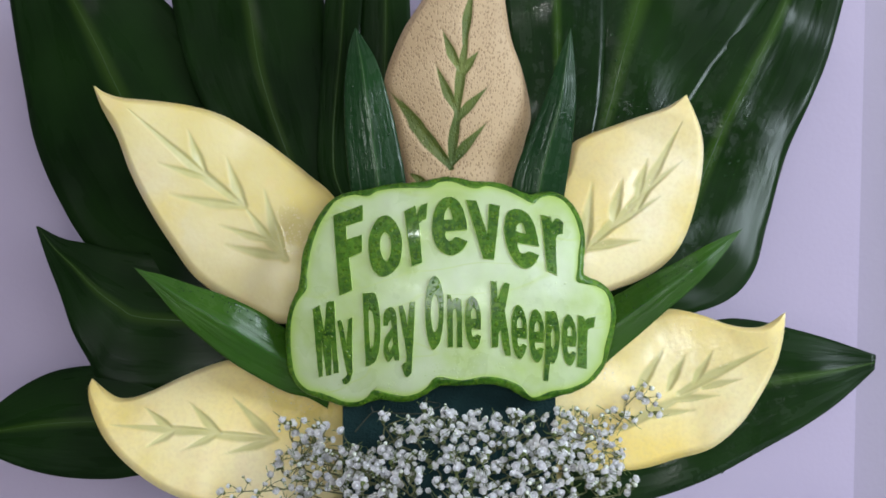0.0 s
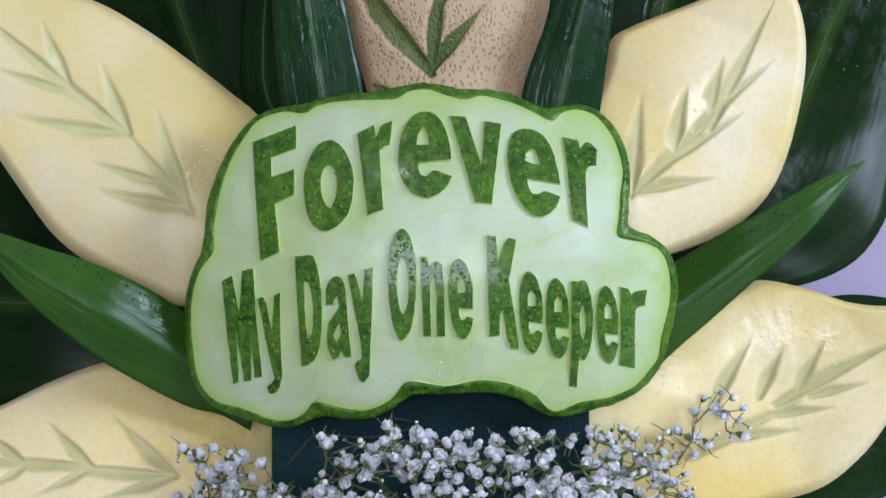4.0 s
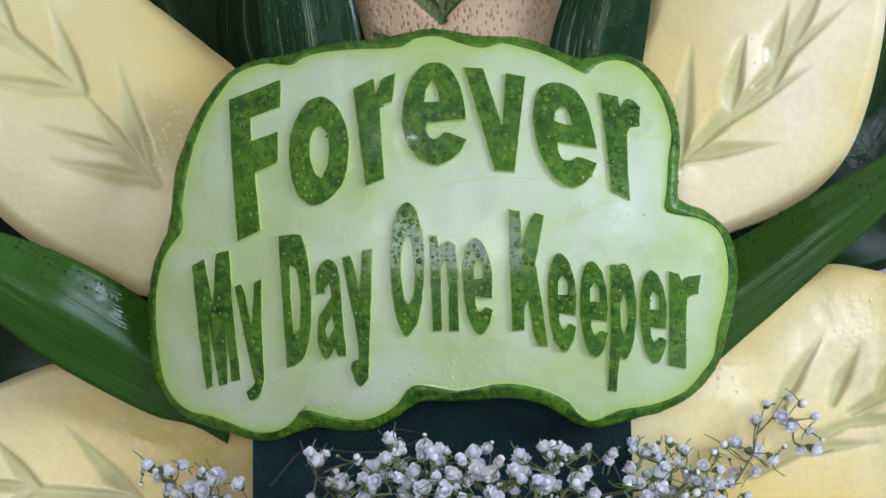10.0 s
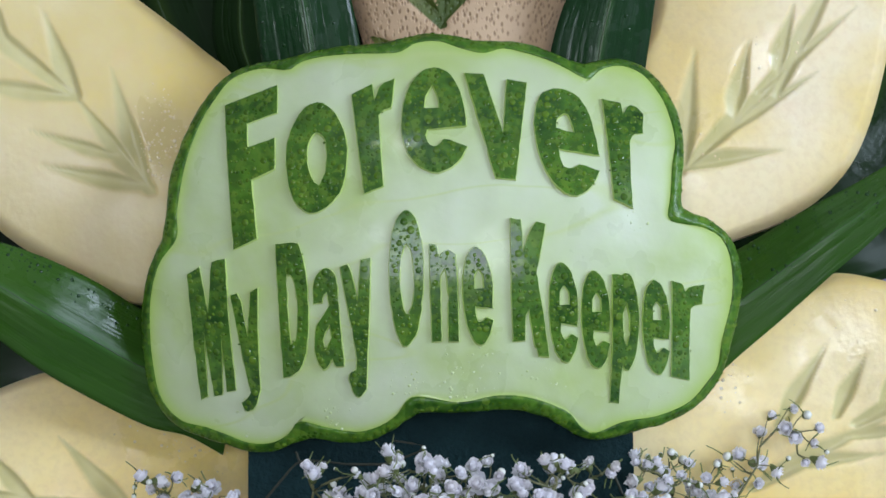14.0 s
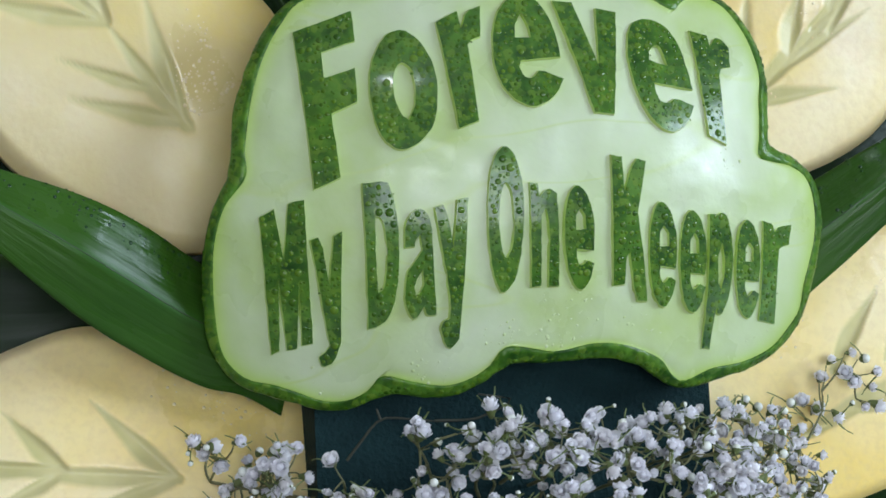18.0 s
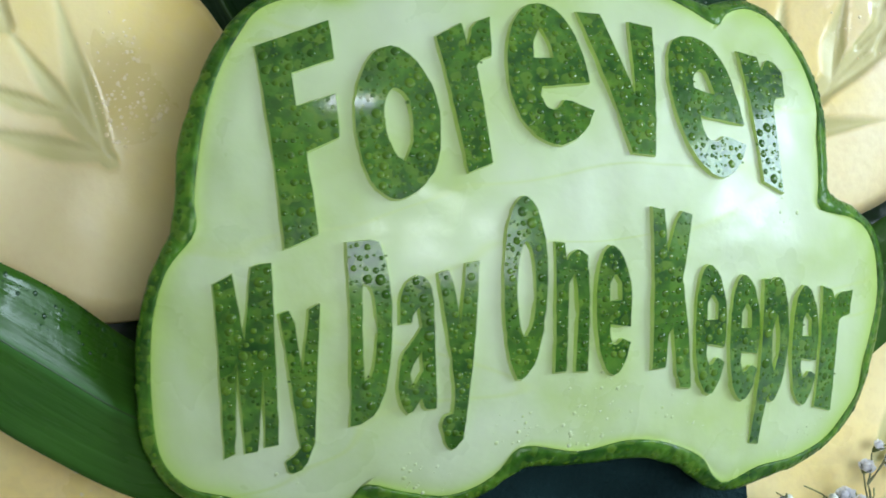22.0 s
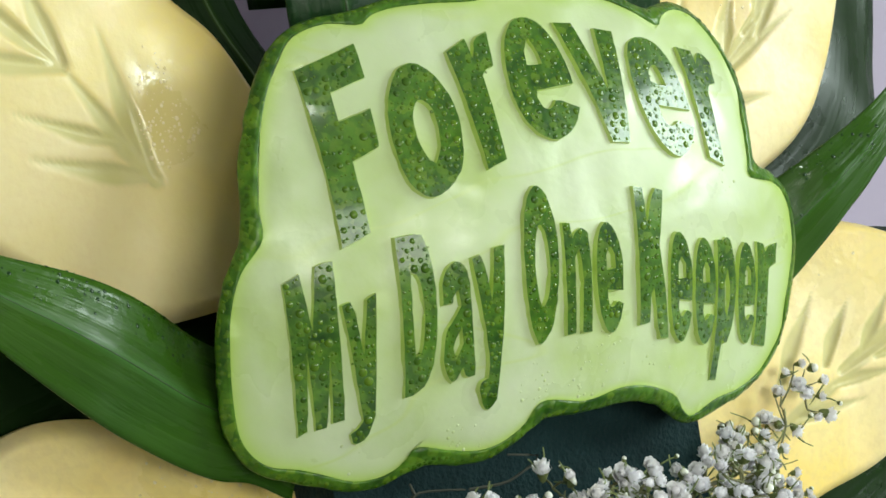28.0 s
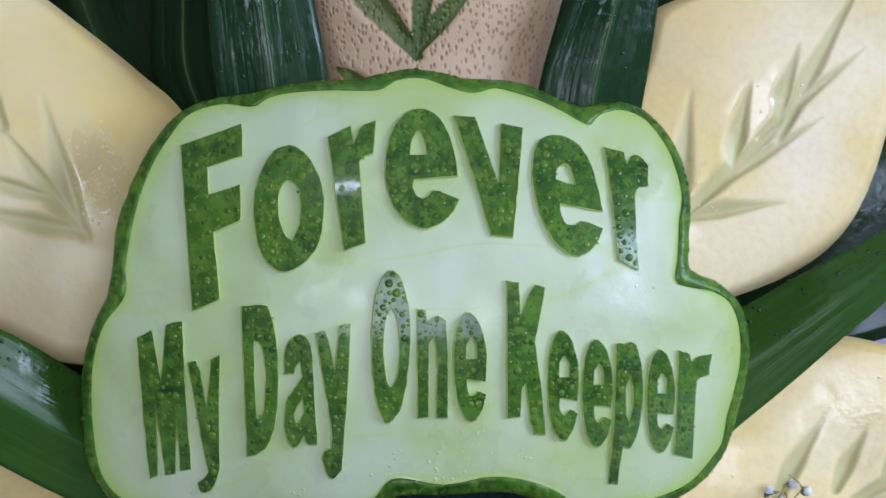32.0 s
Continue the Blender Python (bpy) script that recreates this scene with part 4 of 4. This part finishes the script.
LETTER_BOXES = (
    ('F', -66.2, -8.3, -49.8, 42.5),
    ('o', -47.0, 1.3, -28.5, 36.2),
    ('r_first', -27.2, 6.8, -14.3, 42.7),
    ('e_wide', -12.4, 12.6, 7.2, 46.5),
    ('v', 6.8, 10.6, 25.6, 44.4),
    ('e_tilted', 27.3, 5.6, 46.8, 39.5),
    ('r_second', 48.6, 2.8, 61.1, 36.6),
    ('M', -77.4, -51.9, -62.9, -10.8),
    ('y', -64.0, -56.1, -55.4, -20.0),
    ('D', -50.1, -46.4, -40.3, -6.9),
    ('a', -38.9, -44.8, -29.9, -14.9),
    ('y_long', -30.8, -52.7, -21.7, -12.3),
    ('O', -16.3, -38.2, -5.9, 1.8),
    ('n', -4.4, -36.8, 4.2, -8.6),
    ('e', 5.5, -38.1, 14.4, -9.2),
    ('K', 19.7, -41.4, 31.1, -1.1),
    ('e', 31.0, -43.2, 39.8, -13.7),
    ('e', 40.8, -44.8, 49.5, -15.9),
    ('p', 49.7, -54.8, 58.5, -16.8),
    ('e', 59.5, -46.4, 68.0, -18.2),
    ('r_last', 68.7, -47.6, 78.8, -18.6),
)
LETTERS = []


def glyph(char):
    """The flat outline of one letter, cut into strips so that it can bend; its box is 0 to 1."""
    bm = bmesh.new()
    edges = []
    for ring in GLYPHS[char]:
        line = []
        for a, b, c in zip(ring[-1:] + ring[:-1], ring, ring[1:] + ring[:1]):
            turn = math.atan2(c[1] - b[1], c[0] - b[0]) - math.atan2(b[1] - a[1], b[0] - a[0])
            if abs(math.remainder(turn, math.tau)) < 1.0:      # a round stretch: the corner is pared off
                line += [(b[0] * 0.78 + q[0] * 0.22, b[1] * 0.78 + q[1] * 0.22) for q in (a, c)]
            else:
                line.append(b)
        knots = [bm.verts.new((x, y, 0)) for x, y in line]
        edges += [bm.edges.new((a, b)) for a, b in zip(knots, knots[1:] + knots[:1])]
    bmesh.ops.triangle_fill(bm, use_beauty=True, edges=edges)
    return in_strips(bm)


def in_strips(bm):
    for axis, cuts in ((1, 16), (0, 6)):
        for k in range(1, cuts):
            at, no = [0, 0, 0], [0, 0, 0]
            at[axis], no[axis] = k / cuts, 1
            bmesh.ops.bisect_plane(bm, geom=bm.verts[:] + bm.edges[:] + bm.faces[:], plane_co=at, plane_no=no)
    bm.verts.index_update()
    return bm


def carve_letter(char, x0, y0, x1, y1):
    """A raised letter: skin on top, pale walls that splay out down to the flesh."""
    bm = glyph(char)
    size = np.array((x1 - x0, y1 - y0))
    place = lambda q: np.array((x0, y0)) + np.array((q.x, q.y)) * size
    wander = lambda p: np.array((rough(*p, 0.45, 21), rough(*p, 0.45, 22))) * 0.22
    flat = {v.index: place(v.co) + wander(place(v.co)) for v in bm.verts}
    bm.verts.ensure_lookup_table()
    rim = [e for e in bm.edges if len(e.link_faces) == 1]
    spots = [(*place(f.calc_center_median()), f.calc_area()) for f in bm.faces]
    border = np.array([(*flat[e.verts[0].index], *flat[e.verts[1].index]) for e in rim])
    LETTERS.append((spots, border, size[0] * size[1]))
    away = {}
    for e in rim:
        a, b = (flat[v.index] for v in e.verts)
        side = np.array((b[1] - a[1], a[0] - b[0]))
        side /= np.linalg.norm(side) + 1e-9
        if np.dot(side, place(e.link_faces[0].calc_center_median()) - a) > 0:
            side = -side
        for v in e.verts:
            away[v.index] = away.get(v.index, 0) + side
    order = [v.index for v in bm.verts]
    index = {i: k for k, i in enumerate(order)}
    V = [(flat[i][0], skin_depth(*flat[i]), flat[i][1]) for i in order]
    F = [[index[v.index] for v in f.verts] for f in bm.faces]
    tops = len(F)
    at = {}
    for i, way in away.items():
        p = flat[i] + way / (np.linalg.norm(way) + 1e-9) * 0.45
        at[i] = len(V)
        V.append((p[0], skin_depth(*p) + FLESH_BACK + 0.8, p[1]))
    for e in rim:
        a, b = e.verts[0].index, e.verts[1].index
        F.append([index[a], index[b], at[b], at[a]])
    bm.free()
    me = mesh_of("letter", np.array(V) * 0.001, F, smooth=False)
    bm = bmesh.new()
    bm.from_mesh(me)
    bmesh.ops.recalc_face_normals(bm, faces=bm.faces[:])
    bm.to_mesh(me)
    bm.free()
    me.materials.append(RIND)
    me.materials.append(CUT)
    for q in me.polygons[:tops]:
        q.use_smooth = True
    for q in me.polygons[tops:]:
        q.material_index = 1
    me.set_sharp_from_angle(angle=radians(40))
    return me


for char, *box in LETTER_BOXES:
    part("letter", carve_letter(char, *box), RIND, sign, "raised wet green letter " + char[0])

# ---------------------------------------------------------------- baby's breath
rng = random.Random(7)


def blossom_mesh(seed):
    """A double flower: three rings of rounded, cupped petals round a closed heart."""
    r = random.Random(seed)
    V, F = [], []
    n, k = 5, 5
    for count, wide, top, curl in ((6, 2.45, 0.35, 0.8), (5, 1.85, 1.05, 0.45), (4, 1.05, 1.6, 0.25)):
        start = r.uniform(0, 6)
        for p in range(count):
            turn = start + p * math.tau / count + r.uniform(-0.2, 0.2)
            span = math.tau / count * r.uniform(0.62, 0.78)
            reach, height = wide * r.uniform(0.85, 1.12), top * r.uniform(0.85, 1.15)
            base = len(V)
            for i in range(n):
                s = i / (n - 1)
                out = 0.45 + (reach - 0.45) * math.sin(s * math.pi / 2) + curl * max(0, s - 0.6)
                z = -1.6 + (height + 1.6) * s ** 1.25 - curl * 0.8 * max(0, s - 0.7)
                for j in range(k):
                    x = 2 * j / (k - 1) - 1
                    a = turn + x * span * (0.55 + 0.45 * math.sin(s * 2.2))
                    round_off = 0.42 * s * s * x * x
                    ruffle = r.uniform(-0.32, 0.32) * s
                    V.append(Vector((math.cos(a) * (out - round_off * 0.3 + ruffle), math.sin(a) * (out - round_off * 0.3 + ruffle), z - round_off + ruffle)))
            for i in range(n - 1):
                for j in range(k - 1):
                    q = base + i * k + j
                    F.append((q, q + 1, q + k + 1, q + k))
    base, rings, sides = len(V), 5, 9
    for i in range(rings + 1):
        t = i / rings * 2.6
        for q in range(sides):
            V.append(Vector((math.cos(q * math.tau / sides) * math.sin(t) * 1.25, math.sin(q * math.tau / sides) * math.sin(t) * 1.25, 0.1 + 1.2 * math.cos(t))))
    for i in range(rings):
        for q in range(sides):
            a, b = base + i * sides + q, base + i * sides + (q + 1) % sides
            F.append((a, a + sides, b + sides, b))
    return mesh_of("blossom", [v * 0.001 for v in V], F)


def lathe(name, profile, sides=8):
    V, F = [], []
    for r, z in profile:
        for k in range(sides):
            V.append((r * math.cos(k * math.tau / sides), r * math.sin(k * math.tau / sides), z))
    for i in range(len(profile) - 1):
        for k in range(sides):
            a, b = i * sides + k, i * sides + (k + 1) % sides
            F.append((a, b, b + sides, a + sides))
    return mesh_of(name, np.array(V) * 0.001, F)


BLOSSOMS = [blossom_mesh(k) for k in range(6)]
BUD_MESH = lathe("bud", ((0.4, -1.2), (1.0, -0.8), (1.35, 0.0), (1.3, 0.7), (0.95, 1.25), (0.45, 1.5), (0.05, 1.55)))
CALYX_MESH = lathe("calyx", ((0.25, -3.0), (0.8, -2.6), (1.35, -1.7), (1.85, -0.6)))
BUD_CALYX = lathe("calyx", ((0.2, -1.9), (0.75, -1.5), (1.2, -0.8), (1.45, 0.1)))
for me in BLOSSOMS:
    me.materials.append(BLOSSOM)
BUD_MESH.materials.append(BUD)
CALYX_MESH.materials.append(CALYX)
BUD_CALYX.materials.append(CALYX)


def tube(path, r0, r1, sides=5):
    V, F = [], []
    p = [Vector(q) for q in path]
    for i, q in enumerate(p):
        way = (p[min(i + 1, len(p) - 1)] - p[max(i - 1, 0)]).normalized()
        a = way.orthogonal().normalized()
        b = way.cross(a)
        r = r0 + (r1 - r0) * i / (len(p) - 1)
        for k in range(sides):
            V.append(q + (a * math.cos(k * math.tau / sides) + b * math.sin(k * math.tau / sides)) * r)
        if i:
            for k in range(sides):
                F.append(((i - 1) * sides + k, (i - 1) * sides + (k + 1) % sides, i * sides + (k + 1) % sides, i * sides + k))
    return V, F


def bent(a, b, sag, n=7):
    a, b = Vector(a), Vector(b)
    off = Vector((rng.uniform(-1, 1), rng.uniform(-1, 0.2), rng.uniform(-0.6, 0.6))) * sag
    return [a.lerp(b, t / (n - 1)) + off * math.sin(math.pi * t / (n - 1)) for t in range(n)]


def joined(name, pieces):
    V, F = [], []
    for v, f in pieces:
        F += [[i + len(V) for i in q] for q in f]
        V += v
    return mesh_of(name, [q * 0.001 for q in V], F)


def sprig(root, fork, heads, label):
    """root, fork, heads: millimetres in the arrangement's frame."""
    ob = empty("babys_breath_sprig", label, "flower sprig", "sprigs of small white flowers", m=FRAME)
    pieces = [tube(bent(root, fork, 3), 0.6, 0.45)]
    hubs = [Vector(fork)]
    for k, h in enumerate(heads):
        h = Vector(h)
        hub = min(hubs, key=lambda q: (q - h).length)
        mid = hub.lerp(h, 0.55) + Vector((rng.uniform(-2, 2), rng.uniform(-2, 2), rng.uniform(-3, 1)))
        if (hub - h).length > 9 and len(hubs) < 7:
            pieces.append(tube(bent(hub, mid, 1.0, 4), 0.4, 0.32))
            hubs.append(mid)
            hub = mid
        way = (h - hub).normalized()
        way = (way + Vector((rng.uniform(-0.7, 0.7), rng.uniform(-1.3, 0.1), rng.uniform(-0.7, 0.6)))).normalized()
        pieces.append(tube(bent(hub, h - way * 2.6, 0.8, 5), 0.30, 0.20, 4))
        turn = way.to_track_quat("Z", "Y").to_matrix().to_4x4() @ Matrix.Rotation(rng.uniform(0, 6.28), 4, "Z")
        if rng.random() < 0.11:
            size = rng.uniform(0.7, 1.1)
            bud = part("bud", BUD_MESH, None, ob, m=Matrix.Translation(h * 0.001) @ turn @ Matrix.Scale(size, 4))
            part("calyx", BUD_CALYX, None, bud)
            continue
        size = 0.54 + 0.46 * rng.random()
        head = part("blossom", rng.choice(BLOSSOMS), None, ob, m=Matrix.Translation(h * 0.001) @ turn @ Matrix.Diagonal((size * 0.95, size * 0.95, size * rng.uniform(1.05, 1.45), 1)))
        part("calyx", CALYX_MESH, None, head)
    twigs = []
    for k in range(14):
        h = Vector(heads[int(rng.random() * len(heads))])
        a = h + Vector((rng.uniform(-0.5, 0.5), rng.uniform(0.4, 1.6), rng.uniform(-1.2, 0)))
        b = a + Vector((rng.uniform(-6, 6), rng.uniform(-5, 4), rng.uniform(-6, 6)))
        twigs.append(tube(bent(a, b, 1.2, 5), 0.30, 0.18, 4))
        if k < 2:
            turn = (b - a).to_track_quat("Z", "Y").to_matrix().to_4x4()
            bud = part("bud", BUD_MESH, None, ob, m=Matrix.Translation(b * 0.001) @ turn @ Matrix.Scale(rng.uniform(0.35, 0.6), 4))
            part("calyx", BUD_CALYX, None, bud)
    part("twig", joined("twig", twigs), TWIG, ob)
    part("stem", joined("stem", pieces), STEM, ob)
    return ob


def mound(u, v):
    return -34 + 0.0062 * (u - 5) ** 2 + 0.5 * max(-20, v + 85) + (14 if u > 55 else 0)


def crest(u):
    """How high the flowers reach."""
    if u < -62:
        return -73
    if u < -40:
        return -90
    return -68 if u < 48 else -65


SPRIG_LABEL = "sprig of small white baby's breath flowers on thin stems"
for knots in ([(-54, 10, -82), (-49, 10, -76), (-44, 10, -71), (-37, 10, -71), (-29, 10, -72)], [(-29, 8, -72), (-18, 8, -72), (-12, 8, -70), (-6, 8, -67), (-16, 8, -65)], [(-44, 10, -71), (-45, 10, -68)], [(53, 4, -82), (51, 4, -77), (49, 4, -73)]):
    twig = tube(spline(knots, 12), 0.45, 0.28)
    bare = empty("bare_twig", "thin dark bare twig in front of the floral foam", "twig", "bare twigs before the foam", m=FRAME)
    part("stem", joined("stem", [twig]), DARK_TWIG, bare)
for row, v0 in enumerate((-75, -86, -98, -111, -125)):
    u0 = -88 - 2 * row + (row % 2) * 6
    while u0 < 98:
        cu, cv = u0 + rng.uniform(-3, 3), v0 + rng.uniform(-4, 4)
        u0 += 13
        if cv > crest(cu) - 4:
            cv = crest(cu) - rng.uniform(5, 10)
        heads = []
        for k in range((9, 12, 13, 13, 13)[row]):
            r, a = 9.5 * math.sqrt(rng.random()), rng.uniform(0, 6.28)
            u, v = cu + r * math.cos(a), cv + 0.8 * r * math.sin(a)
            v = min(v, crest(u) + rng.uniform(-4, 1))
            heads.append((u, mound(u, v) + rng.uniform(-6, 15), v))
        root = (max(-52, min(52, cu * 0.6)), 26, cv - 16)
        sprig(root, (cu, mound(cu, cv) + 12, cv - 8), heads, SPRIG_LABEL)
sprig((-40, 26, -118), (-78, 10, -112), [(-127, 5, -114), (-123, 5, -111), (-117, 5, -113), (-112, 5, -108), (-108, 5, -114), (-103, 5, -110), (-100, 5, -105), (-97, 5, -114), (-93, 5, -108), (-89, 5, -112), (-121, 5, -117), (-109, 5, -118)], SPRIG_LABEL)
sprig((50, 26, -98), (92, 30, -82), [(100, 34, -62), (104, 34, -57), (111, 34, -55), (115, 34, -57), (119, 34, -61), (111, 34, -64), (117, 34, -66), (114, 34, -72), (108, 34, -61), (119, 34, -72), (105, 34, -75), (98, 34, -72), (93, 34, -69)], "loose side sprig of white flowers over the melon slice")

# ---------------------------------------------------------------- water drops on the sign
def to_border(u, v, border):
    a, b = border[:, :2], border[:, 2:]
    way = b - a
    s = np.clip(((u - a[:, 0]) * way[:, 0] + (v - a[:, 1]) * way[:, 1]) / ((way ** 2).sum(1) + 1e-9), 0, 1)
    return float(np.hypot(u - a[:, 0] - s * way[:, 0], v - a[:, 1] - s * way[:, 1]).min())


V, F = [], []
for spots, border, size in LETTERS:
    taken = []
    weights = [d[2] for d in spots]
    for k in range(int(size * 0.9)):
        u, v, _ = rng.choices(spots, weights)[0]
        u, v = u + rng.uniform(-0.5, 0.5), v + rng.uniform(-0.5, 0.5)
        r = min(0.32 + 0.95 * rng.random() ** 1.8, to_border(u, v, border) - 0.05)
        if r > 0.25 and all((u - x) ** 2 + (v - y) ** 2 > (r + q + 0.05) ** 2 for x, y, q in taken):
            taken.append((u, v, r))
            slope = Vector((0.00486 * u - 0.0116, -1, 0.0084 * v - 0.0317)).normalized()
            bead(Vector((u, skin_depth(u, v), v)), slope, r, V, F, 0.38)
me = mesh_of("water_drop", np.array([tuple(q) for q in V]) * 0.001, F)
tagged(part("water_drop", me, BEAD, sign, "water drops beading on the green letters"), kind="stuff")
